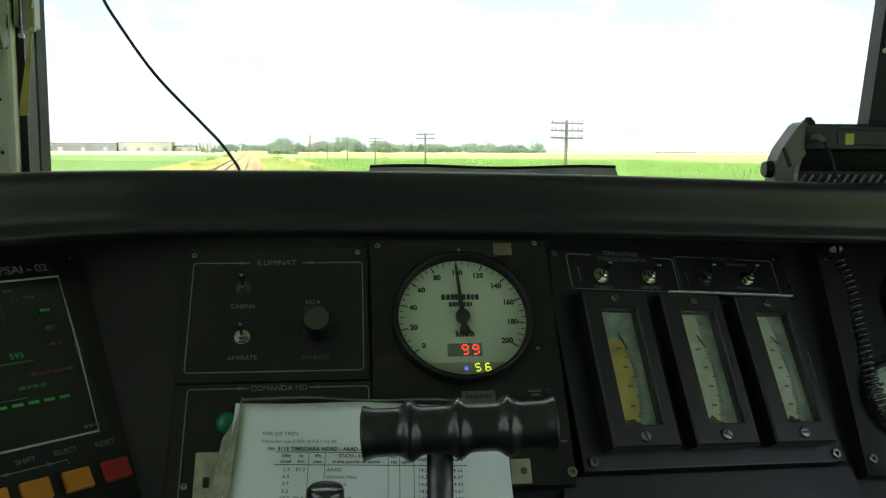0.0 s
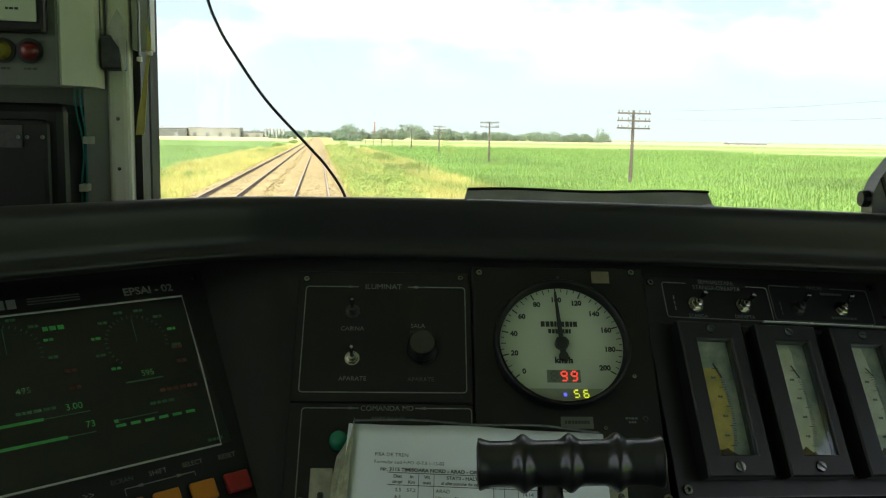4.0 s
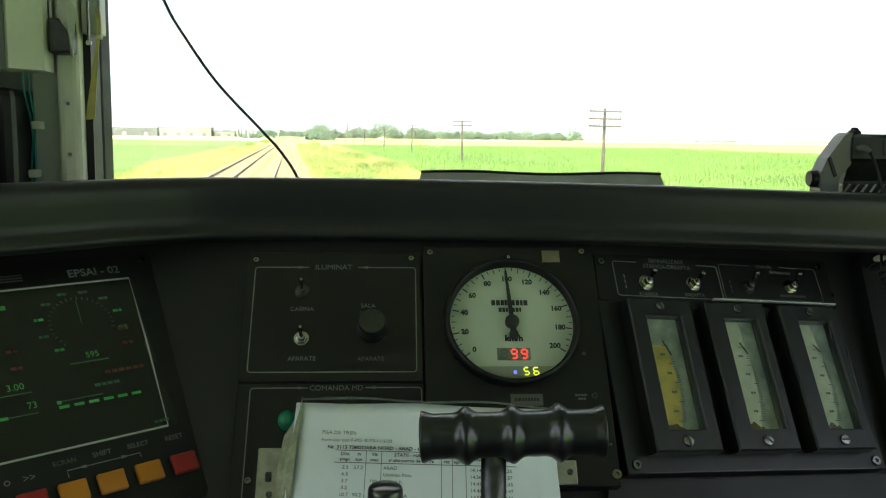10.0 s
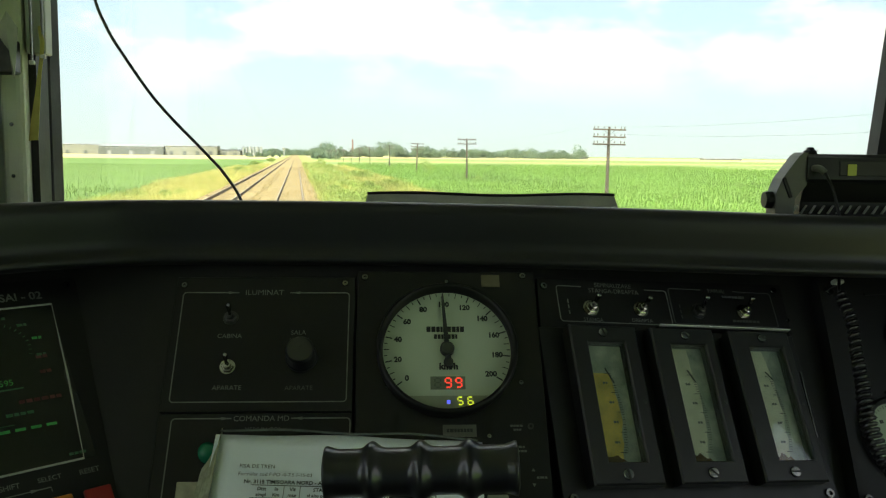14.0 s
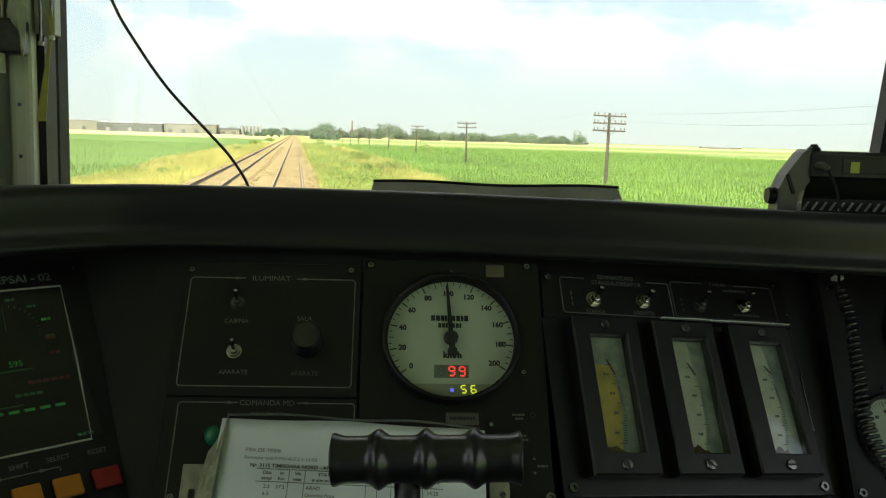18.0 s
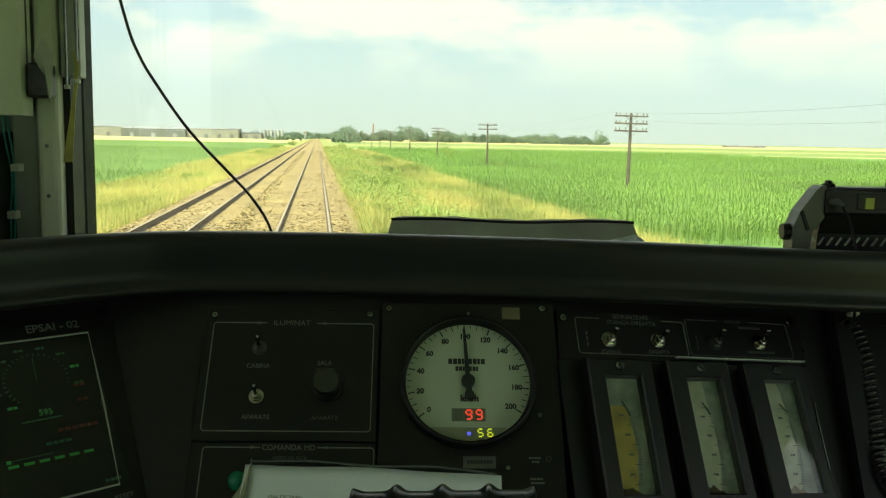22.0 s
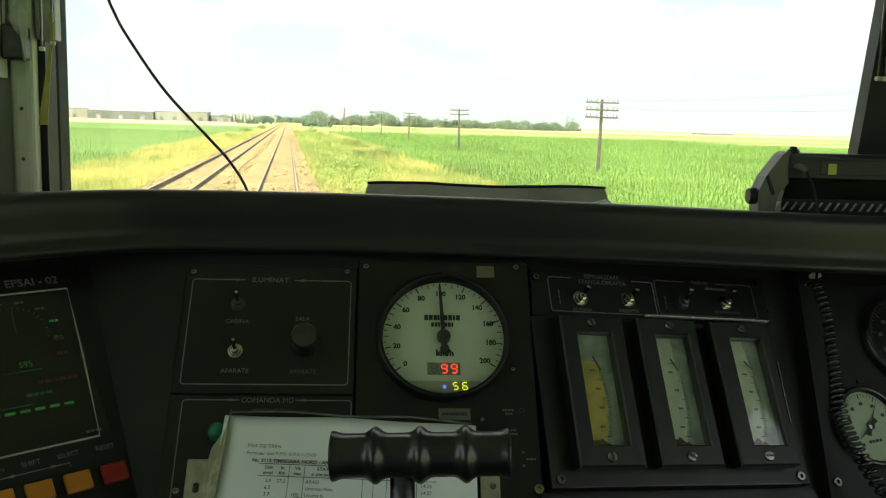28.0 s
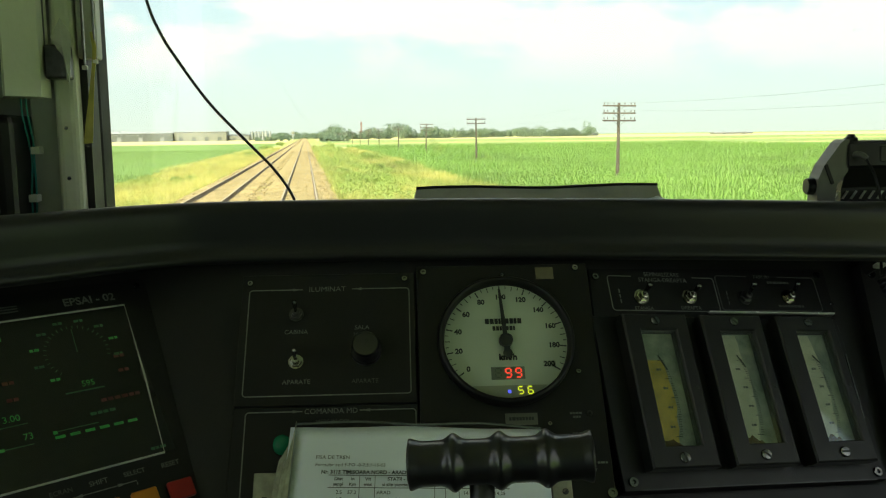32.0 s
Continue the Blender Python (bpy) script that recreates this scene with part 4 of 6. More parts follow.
wall("wall_sill", (-0.30, 1.240), (WR[0] + 0.14, WR[1] - 0.03), -2.3, -0.14, 0.06, HULL, "front wall under the windscreen")
wall("wall_header", (-0.30, 1.240), (WR[0] + 0.14, WR[1] - 0.03), 0.52, 0.80, 0.06, BEIGED, "front wall above the windscreen")

# windscreen: rubber, frame and pane
win = thing("window_1", Matrix.Translation((0, 0, E_)), "large cab windscreen in black rubber with insect spots", "window", kind="structure")
dv = (Vector(WR) - Vector(WL)).normalized()
ang = math.degrees(math.atan2(dv.y, dv.x))
L = (Vector(WR) - Vector(WL)).length
mw = pose(WL[0], WL[1], 0, 0, 0, ang)


def win_part(name, bm, m, label=""):
    ob = part(name, bm, m, win, label)
    ob.matrix_basis = mw
    return ob


pane = win_part("pane", box(-0.05, L + 0.10, 0.004, 0.010, -0.15, 0.54), GLASS)
win_part("outer_frame", box(-0.12, -0.035, 0.012, 0.05, -0.15, 0.54), HULL)
pane.visible_shadow = False
win_part("seal_side", box(-0.065, 0.0, -0.030, 0.002, -0.15, 0.54, 0.005), RUBBER)
bm = bmesh.new()
quad = [(L - 0.018, -0.15), (L + 0.034, -0.15), (L + 0.094, 0.54), (L + 0.042, 0.54)]
fr = [bm.verts.new((x, -0.03, z)) for x, z in quad]
bk = [bm.verts.new((x, 0.002, z)) for x, z in quad]
bm.faces.new(fr), bm.faces.new(bk)
for i in range(4):
    bm.faces.new((fr[i], fr[(i + 1) % 4], bk[(i + 1) % 4], bk[i]))
win_part("seal_side", bm, RUBBER)
win_part("seal_bottom", box(-0.02, L + 0.06, -0.03, 0.05, -0.16, -0.125, 0.006), RUBBER)
win_part("seal_top", box(-0.02, L + 0.12, -0.03, 0.05, 0.50, 0.54, 0.006), RUBBER)
R = random.Random(5)
for i in range(26):
    x, z = R.uniform(0.03, L - 0.03), R.uniform(-0.06, 0.30)
    r = R.choice((0.0003, 0.0004, 0.0006))
    bm = lathe([(r, 0), (r * 0.8, 0.0006), (0, 0.0008)], 7)
    ob = win_part("insect_spot", bm, DIRT)
    ob.matrix_basis = mw @ pose(x, 0.0035, z, 90, R.uniform(0, 40), 0) @ Matrix.Diagonal((1, R.uniform(1, 2.4), 1, 1))

# left pillar with its paint steps, groove and rods
pil = thing("pillar", pose(0, 1.12, E_), "beige painted window pillar with a dark groove", "pillar", kind="structure")
part("post", box(-0.2695, -0.2425, -0.002, 0.07, -0.6, 0.8, 0.008, 3), BEIGE, pil)
part("groove", box(-0.2435, -0.2340, 0.020, 0.07, -0.6, 0.8), RUBBER, pil)
part("flange", box(-0.300, -0.2685, 0.012, 0.07, -0.6, 0.8, 0.002), BEIGED, pil)
part("upper_flange", box(-0.2395, -0.2170, 0.002, 0.03, 0.112, 0.8, 0.002), BEIGED, pil)
for z in (0.03, -0.03):
    screw(-0.257, -0.003, z, 0.0022, pil, 0, SLOTHEAD).matrix_basis = pose(-0.257, -0.002, z, 90, 0, 0) @ Matrix.Diagonal((0.0022, 0.0022, 0.0022, 1))
rp = thing("pillar", pose(0.800, 0.915, E_), "dark green-grey corner pillar with a painted lit streak", "pillar", kind="structure")
part("post", box(-0.032, 0.020, -0.004, 0.03, -0.6, 0.8, 0.010), CORNER, rp)
# Streak of light along the post, built as a pale strip.
part("lit_streak", box(-0.0035, 0.0035, -0.0085, -0.0035, -0.6, 0.8, 0.002), BEIGED, rp, "pale strip painted as a lit streak")
part("upper_flange", box(-0.0500, -0.0200, -0.0100, -0.0045, 0.0900, 0.8, 0.002), CORNER, rp, "lifted strip of green-grey trim")
part("post_flange", box(0.0205, 0.19, -0.035, 0.03, -0.6, 0.8, 0.006), CORNER, rp)

# ---- control console ----
A_, B_, N_ = Vector((0.9945, -0.1050, 0)), Vector((0.0616, 0.5838, 0.8095)), Vector((-0.0850, -0.8051, 0.5871))
O_ = Vector((0.1294, 0.8086, -0.1122 + EYE))
A_.normalize()
B_ = N_.cross(A_).normalized()
N_ = A_.cross(B_).normalized()
PANEL = Matrix(((A_.x, B_.x, N_.x, O_.x), (A_.y, B_.y, N_.y, O_.y), (A_.z, B_.z, N_.z, O_.z), (0, 0, 0, 1)))
A2 = Vector((0.8299, 0.5579, 0)).normalized()
N2 = Vector((0.4308, -0.6408, 0.6355)).normalized()
B2 = N2.cross(A2).normalized()
O2 = Vector((-0.1422, 0.8268, -0.1345 + EYE)) - 0.0032 * A2 - 0.0026 * B2
WING = Matrix(((A2.x, B2.x, N2.x, O2.x), (A2.y, B2.y, N2.y, O2.y), (A2.z, B2.z, N2.z, O2.z), (0, 0, 0, 1)))

# the meters and gauges stand on a facet of their own, turned away to the right
NR = Vector((0.14018, -0.81342, 0.56453)).normalized()
AR = Vector((0.99013, 0.11572, -0.07911))
AR = (AR - AR.dot(NR) * NR).normalized()
BR = NR.cross(AR)
OR_ = Vector((0.13354, 0.77984, -0.11592 + EYE))
FACET = Matrix(((AR.x, BR.x, NR.x, OR_.x), (AR.y, BR.y, NR.y, OR_.y), (AR.z, BR.z, NR.z, OR_.z), (0, 0, 0, 1)))


def edge_a(b, drop):
    """Where the main face, sunk by drop, meets the turned left face."""
    p = O_ + b * B_ - drop * N_
    return (O2 - 0.001 * N2 - p).dot(N2) / A_.dot(N2)


con = thing("control_console", Matrix(), "dark grey driver's console with sloping face and padded hood", "control console")
DROP = 0.014
bm = bmesh.new()
front = []
for b in (0.030, -0.31):
    a0 = edge_a(b, DROP)
    p0 = O_ + a0 * A_ + b * B_ - DROP * N_
    p1 = O_ + 0.158 * A_ + b * B_ - DROP * N_
    front.append((p0, p1))
vs = [bm.verts.new(p) for p in (front[0][0], front[0][1], front[1][1], front[1][0])]
bm.faces.new(vs)
r = bmesh.ops.extrude_face_region(bm, geom=list(bm.faces))
for v in [g for g in r["geom"] if isinstance(g, bmesh.types.BMVert)]:
    v.co -= N_ * 0.02
part("face", bm, BLACK, con)
ob = part("right_face", prism([(0.1545, 0.075), (0.80, 0.115), (0.80, -0.33), (0.138, -0.33)], -0.034, -0.0145), LITBLACK, con)
ob.matrix_basis = FACET
bm = bmesh.new()
vs = [bm.verts.new(p) for p in (front[0][0] - A2 * 0.55, front[0][0], front[1][0], front[1][0] - A2 * 0.55)]
bm.faces.new(vs)
r = bmesh.ops.extrude_face_region(bm, geom=list(bm.faces))
for v in [g for g in r["geom"] if isinstance(g, bmesh.types.BMVert)]:
    v.co -= N2 * 0.02
part("left_face", bm, BLACK, con)

# padded hood swept along the top of the faces
crest = smooth_path([(-0.68, 0.455, -0.047), (-0.40, 0.645, -0.046), (-0.215, 0.771, -0.0445), (-0.130, 0.823, -0.0432), (-0.04, 0.848, -0.0430), (0.15, 0.832, -0.0436), (0.325, 0.812, -0.0462), (0.45, 0.80, -0.0495), (0.62, 0.782, -0.0540), (0.95, 0.75, -0.060)], 5)
prof = [(-0.30, -0.12), (-0.20, -0.055), (-0.09, -0.022), (-0.035, -0.006), (-0.012, -0.0008), (0, 0), (0.0016, -0.0001), (0.0032, -0.00045), (0.0049, -0.0011), (0.0066, -0.0021), (0.0088, -0.0041), (0.0105, -0.0072), (0.0110, -0.0115), (0.0105, -0.022), (0.0086, -0.034), (0.0082, -0.0415), (0.0098, -0.0455), (0.0135, -0.0485), (0.0155, -0.051), (0.0155, -0.0545), (0.011, -0.058), (-0.004, -0.060)]
bm = bmesh.new()
rows = []
for i, p in enumerate(crest):
    d = (crest[min(i + 1, len(crest) - 1)] - crest[max(i - 1, 0)])
    d.z = 0
    d.normalize()
    out = Vector((d.y, -d.x, 0))
    rows.append([bm.verts.new(Vector((p.x, p.y, p.z + EYE)) + out * o + Vector((0, 0, z))) for o, z in prof])
for r0, r1 in zip(rows, rows[1:]):
    for i in range(len(prof) - 1):
        bm.faces.new((r0[i], r0[i + 1], r1[i + 1], r1[i]))
part("hood", bm, HOODM, con, "padded black vinyl hood with dust and painted sheen along its rim", smooth=True)
# desk in front of the face
desk_z = (O_ - 0.31 * B_).z
part("desk", box(-0.75, 0.98, 0.28, 0.70, desk_z - 0.03, desk_z, 0.006), BLACK, con)
part("front_panel", box(-0.75, 0.98, 0.30, 0.33, EYE - 1.26, desk_z - 0.03), BLACK, con)
ob = part("lower_cover", prism([(0.132, -0.2005), (0.425, -0.1995), (0.437, -0.262), (0.115, -0.262)], -0.0145, 0.004), PLATE, con)
ob.matrix_basis = FACET
ob = part("edge_strip", strip([(0.112, -0.2650), (0.235, -0.2640), (0.3935, -0.2625)], 0.0034, 0.0, 0.014), ALU, con, "bare metal edge of a cover plate")
ob.matrix_basis = FACET


def panel_thing(name, label, category, group="", frame_m=PANEL):
    return thing(name, frame_m, label, category, group)


def outline(x0, x1, y0, y1, r=0.003, w=0.0010, gap=None):
    """Engraved frame line with rounded corners; gap: the stretch of the top line left for a title."""
    pts = []
    for cx, cy, a0 in ((x1 - r, y1 - r, 90), (x1 - r, y0 + r, 0), (x0 + r, y0 + r, -90), (x0 + r, y1 - r, -180)):
        for k in range(5):
            a = radians(a0 - k * 22.5)
            pts.append((cx + r * math.cos(a), cy + r * math.sin(a)))
    if gap:
        pts = [(gap[1], y1)] + pts + [(gap[0], y1)]
    else:
        pts = pts + [pts[0]]
    return strip(pts, w, 0, 0.0003)


def arrow(x, y, s):
    return prism([(x, y - 0.0014), (x + s * 0.007, y), (x, y + 0.0014)] if s > 0 else [(x, y - 0.0014), (x, y + 0.0014), (x + s * 0.007, y)], 0, 0.0003)


def toggle(x, y, z, parent, tilt, scale=1.0, metal=BRASS, name="toggle_switch"):
    """Bat-handle toggle switch: washer, hexagon nut, bushing and lever."""
    s = part(name, lathe([(0.0058, 0), (0.0058, 0.0008), (0.0030, 0.0009)], 20, close=False), metal, parent)
    s.matrix_basis = pose(x, y, z) @ Matrix.Scale(scale, 4)
    part("nut", lathe([(0.0046, 0.0008), (0.0046, 0.0030), (0.0040, 0.0033), (0.0028, 0.0033)], 6, close=False), metal, s)
    part("bushing", lathe([(0.0029, 0.0008), (0.0029, 0.0062), (0.0020, 0.0066), (0, 0.0066)], 16), metal, s)
    lv = part("lever", lathe([(0.0011, 0), (0.0013, 0.005), (0.0020, 0.0100), (0.0015, 0.0114), (0, 0.0118)], 12), STEEL, s, smooth=True)
    lv.matrix_basis = pose(0, 0, 0.0055, tilt, 0, 0)
    return s


# lighting panel
lp = panel_thing("lighting_panel", "black engraved lighting control panel with two toggle switches and a knob", "control panel")
part("plate", box(-0.1660, -0.0075, -0.1250, 0.0015, -0.0145, 0.0, 0.0006, 1), PLATE, lp)
fr = part("frame_line", outline(-0.1590, -0.0128, -0.1162, -0.0142, gap=(-0.1105, -0.0655)), WHITE_INK, lp)
for x, s in ((-0.1195, 1), (-0.0565, -1)):
    part("arrowhead", arrow(x, -0.0142, s), WHITE_INK, lp)
lettering("ILUMINAT", -0.0880, -0.0142, 0.0001, 0.0072, WHITE_INK, lp, stretch=1.05)
toggle(-0.1155, -0.0390, 0, lp, -20, 1.15, DARKSTEEL)
lettering("CABINA", -0.1150, -0.0564, 0.0001, 0.0058, WHITE_INK, lp)
toggle(-0.1140, -0.0850, 0, lp, -20, 1.15)
lettering("APARATE", -0.1130, -0.1038, 0.0001, 0.0058, WHITE_INK, lp)
lettering("SALA", -0.0560, -0.0532, 0.0001, 0.0058, WHITE_INK, lp)
lettering("MASINI", -0.0550, -0.0600, 0.0001, 0.0054, GREY_INK, lp)
lettering("APARATE", -0.0530, -0.1042, 0.0001, 0.0056, GREY_INK, lp)
kb = part("rotary_knob", lathe([(0.0138, 0), (0.0138, 0.003), (0.0130, 0.0045), (0.0122, 0.017), (0.0108, 0.019), (0, 0.0193)], 28), BAKE, lp, smooth=False)
kb.location = (-0.0520, -0.0765, 0)
part("pointer", box(-0.0012, 0.0012, 0.002, 0.0125, 0.019, 0.0202), BAKE, kb)
for x, y in ((-0.1590, -0.0070), (-0.0167, -0.0048)):
    screw(x, y, 0, 0.0028, lp)

# command panel under it
cp = panel_thing("command_panel", "black engraved command panel with a green lamp half behind papers", "control panel")
part("plate", box(-0.1660, -0.0075, -0.2350, -0.1260, -0.0145, 0.0, 0.0006, 1), PLATE, cp)
part("frame_line", outline(-0.1550, -0.0090, -0.228, -0.1305, gap=(-0.1065, -0.0575)), WHITE_INK, cp)
for x, s in ((-0.1150, 1), (-0.0485, -1)):
    part("arrowhead", arrow(x, -0.1305, s), WHITE_INK, cp)
lettering("COMANDA MD", -0.0820, -0.1308, 0.0001, 0.0066, WHITE_INK, cp)
lettering("MERS IN GOL", -0.0800, -0.1400, 0.0001, 0.0050, GREY_INK, cp)
lamp = part("green_lamp", lathe([(0.0085, 0), (0.0085, 0.004), (0.0072, 0.010), (0.0040, 0.0125), (0, 0.0130)], 20), GREENB, cp, "unlit green lamp lens", smooth=True)
lamp.location = (-0.1215, -0.1605, 0)
screw(-0.1510, -0.2090, 0, 0.0030, cp)

# speed indicator
sp = panel_thing("speedometer", "round white speedometer on a black square plate reading near one hundred", "speedometer")
part("plate", box(-0.0055, 0.1555, -0.2180, 0.0075, -0.0145, 0.0008, 0.0008, 1), PLATE, sp)
CX, CY = 0.0732, -0.0705
RD = 0.0556
bz = part("bezel", lathe([(RD + 0.0055, 0), (RD + 0.0055, 0.0100), (RD + 0.0035, 0.0125), (RD + 0.0012, 0.0118), (RD, 0.0012)], 64, close=False), PLATE, sp, smooth=True)
bz.location = (CX, CY, 0.0008)
dl = part("dial", lathe([(RD + 0.001, 0.0012), (0, 0.0012)], 64, close=False), DIAL, sp, "off-white dial face")
dl.location = (CX, CY, 0.0008)
DZ = 0.0022
for v in range(0, 205, 5):
    a = radians(216.8 - v * 1.24)
    big = v % 20 == 0
    mid = v % 10 == 0
    r0, r1 = RD - 0.0008, RD - (0.0068 if big else 0.0055 if mid else 0.0036)
    part("tick_mark", strip([(CX + r0 * math.cos(a), CY + r0 * math.sin(a)), (CX + r1 * math.cos(a), CY + r1 * math.sin(a))], 0.0011 if big else 0.0007, DZ, DZ + 0.0003), INK, sp)
for v in range(0, 201, 20):
    a = radians(216.8 - v * 1.24)
    lettering(str(v), CX + RD * 0.785 * math.cos(a), CY + RD * 0.785 * math.sin(a), DZ, 0.0066, INK, sp, bold=0.0003, name="numeral")
bars(CX - 0.001, CY + 0.0195, DZ, 0.034, 0.0052, 9, INK, sp, name="maker_bar")
bars(CX - 0.001, CY + 0.0125, DZ, 0.021, 0.0042, 7, INK, sp, name="maker_bar")
lettering("km/h", CX + 0.001, CY - 0.0155, DZ, 0.0080, INK, sp, bold=0.0004)
nd = part("needle", prism([(-0.0030, -0.014), (0.0030, -0.014), (0.0022, 0), (0.0011, 0.050), (0, 0.0525), (-0.0011, 0.050), (-0.0022, 0)], 0.004, 0.0048), INK, sp, "black pointer")
nd.matrix_basis = pose(CX, CY, 0.0008, 0, 0, 3.5)
part("counterweight", lathe([(0.0042, 0.003), (0.0042, 0.005), (0, 0.0052)], 16, (0, -0.0125, 0)), INK, nd)
hb = part("hub", lathe([(0.0062, 0.001), (0.0062, 0.006), (0.005, 0.0070), (0, 0.0073)], 24), INK, sp)
hb.location = (CX, CY, 0.0008)
dw = part("digit_window", box(CX - 0.0150, CX + 0.0148, -0.1068, -0.0952, DZ - 0.0004, DZ + 0.0004), LCDM, sp)
ds = part("lower_display", prism([(CX - 0.034, -0.1125), (CX + 0.034, -0.1125), (CX + 0.027, -0.1185), (CX + 0.014, -0.1237), (CX - 0.014, -0.1237), (CX - 0.027, -0.1185)], DZ - 0.0004, DZ + 0.0003), LCDD, sp)
SEG = {"a": (0, 1, 1), "b": (1, 0.5, 0), "c": (1, -0.5, 0), "d": (0, -1, 1), "e": (-1, -0.5, 0), "f": (-1, 0.5, 0), "g": (0, 0, 1)}
DIG = {"0": "abcdef", "1": "bc", "2": "abdeg", "4": "fgbc", "5": "afgcd", "6": "afgedc", "8": "abcdefg", "9": "abcdfg", " ": ""}


def digit(ch, x, y, z, w, h, on, off, parent):
    for k, (sx, sy, flat) in SEG.items():
        m = on if k in DIG[ch] else off
        if m is None:
            continue
        cx, cy, t = x + sx * w / 2, y + sy * h / 2, h * 0.07
        b = box(cx - w / 2 + t * 1.2, cx + w / 2 - t * 1.2, cy - t, cy + t, z, z + 0.0003) if flat else box(cx - t, cx + t, cy - h / 4 + t * 1.2, cy + h / 4 - t * 1.2, z, z + 0.0003)
        part("segment", b, m, parent)


for i, ch in enumerate(" 99"):
    digit(ch, CX - 0.0088 + i * 0.0090, -0.1010, DZ + 0.0005, 0.0048, 0.0082, LED, SEGOFF, dw)
for i, ch in enumerate("56"):
    digit(ch, CX + 0.010 + i * 0.0085, -0.1172, DZ + 0.0004, 0.0042, 0.0066, LEDY, None, ds)
part("blue_lamp", box(CX - 0.0015, CX + 0.0015, -0.1195, -0.1165, DZ, DZ + 0.0006, 0.0004), LEDB, ds, "small blue indicator light")
part("tape", box(0.1063, 0.1230, -0.0083, 0.0038, 0.0008, 0.0012), TAPE, sp, "patch of beige masking tape")
part("type_plate", box(0.0678, 0.0958, -0.1478, -0.1375, 0.0008, 0.0014), RADIOG, sp, "grey type plate")
bars(0.0818, -0.1425, 0.0014, 0.022, 0.0030, 8, INK, sp)
for x, y in ((0.0009, 0.0010), (0.1442, 0.0028), (0.1361, -0.1005), (0.0221, -0.1038)):
    screw(x, y, 0.0008, 0.0031 if y > -0.05 else 0.0022, sp)
screw(0.1563 - 0.004, -0.2080, 0.0008, 0.0045, sp)
screw(0.0745, -0.0032, 0.0008, 0.0018, sp)
screw(0.1062, -0.1474, 0.0008, 0.0020, sp)
bars(0.1295, -0.1386, 0.0009, 0.011, 0.0017, 4, WHITE_INK, sp)
bars(0.1300, -0.1420, 0.0009, 0.007, 0.0017, 3, WHITE_INK, sp)
bars(0.1300, -0.1567, 0.0009, 0.011, 0.0017, 4, WHITE_INK, sp)
bars(0.1310, -0.1602, 0.0009, 0.012, 0.0017, 4, WHITE_INK, sp)
bars(0.1475, -0.1822, 0.0009, 0.009, 0.0017, 3, WHITE_INK, sp)
for y, s in ((-0.1770, 1), (-0.1870, -1)):
    part("arrow_mark", prism([(0.1392, y), (0.1424, y), (0.1408, y + s * 0.0026)], 0.0008, 0.0012), WHITE_INK, sp)
jb = part("socket_hole", lathe([(0.0026, 0), (0.0026, 0.0012), (0.0013, 0.0012)], 14, close=False), DARKSTEEL, sp)
jb.location = (0.1415, -0.1392, 0.0008)

# switch panel above the meters
sw = panel_thing("switch_panel", "black switch panel with four toggle switches under engraved titles", "control panel", frame_m=FACET)
part("plate", prism([(0.1590, 0.0185), (0.4290, 0.0255), (0.4265, -0.0295), (0.1555, -0.0310)], -0.0145, 0.0), PLATE, sw)
part("frame_line", outline(0.1770, 0.2935, -0.0245, 0.0118, gap=(0.2030, 0.2700), w=0.0009), WHITE_INK, sw)
part("frame_line", outline(0.2965, 0.4135, -0.0225, 0.0150, gap=(0.3330, 0.3700), w=0.0009), GREY_INK, sw)
lettering("SEMNALIZARE", 0.2368, 0.0143, 0.0001, 0.0062, WHITE_INK, sw)
lettering("STANGA-DREAPTA", 0.2366, 0.0082, 0.0001, 0.0062, WHITE_INK, sw)
lettering("FARURI", 0.3510, 0.0145, 0.0001, 0.0058, GREY_INK, sw)
lettering("STANGA", 0.2101, -0.0222, 0.0001, 0.0052, WHITE_INK, sw)
lettering("DREAPTA", 0.2614, -0.0210, 0.0001, 0.0052, WHITE_INK, sw)
bars(0.3690, 0.0088, 0.0001, 0.026, 0.0026, 7, GREY_INK, sw)
bars(0.3770, -0.0172, 0.0001, 0.031, 0.0024, 8, GREY_INK, sw)
for yy in (-0.0040, -0.0095, -0.0150):
    part("position_mark", box(0.1865, 0.1876, yy - 0.0019, yy + 0.0019, 0, 0.0002), WHITE_INK, sw)
    part("position_mark", box(0.3052, 0.3061, yy - 0.0017, yy + 0.0017, 0, 0.0002), GREY_INK, sw)
for x, y, tilt, m in ((0.2091, -0.0105, -16, BRASS), (0.2618, -0.0093, -10, BRASS), (0.3250, -0.0085, -24, DARKSTEEL), (0.3762, -0.0072, -26, BRASS)):
    toggle(x, y, 0, sw, tilt, 1.35, m)
for x, y in ((0.1643, 0.0103), (0.4190, 0.0185)):
    screw(x, y, 0, 0.0036, sw)
screw(0.4265, -0.0140, 0, 0.0022, sw)

# meters on their base plate
mb = panel_thing("meter_plate", "dark mounting plate under the upright meters", "mounting plate", frame_m=FACET)
part("plate", box(0.1520, 0.4245, -0.1945, -0.0318, -0.0145, 0.002, 0.0008, 1), METERM, mb)
part("cover_lip", box(0.2705, 0.4140, -0.0316, -0.0300, 0.0, 0.0112), PLATE, mb)
part("edge_strip", box(0.2705, 0.4140, -0.0316, -0.0300, 0.0112, 0.0152, 0.0005, 1), ALU, mb, "bare metal edge with its glint painted white")
part("worn_edge", strip([(0.168, -0.1936), (0.27, -0.1932), (0.412, -0.1937)], 0.0011, 0.0018, 0.0026), DARKSTEEL, mb, "worn bare metal along the lower edge")
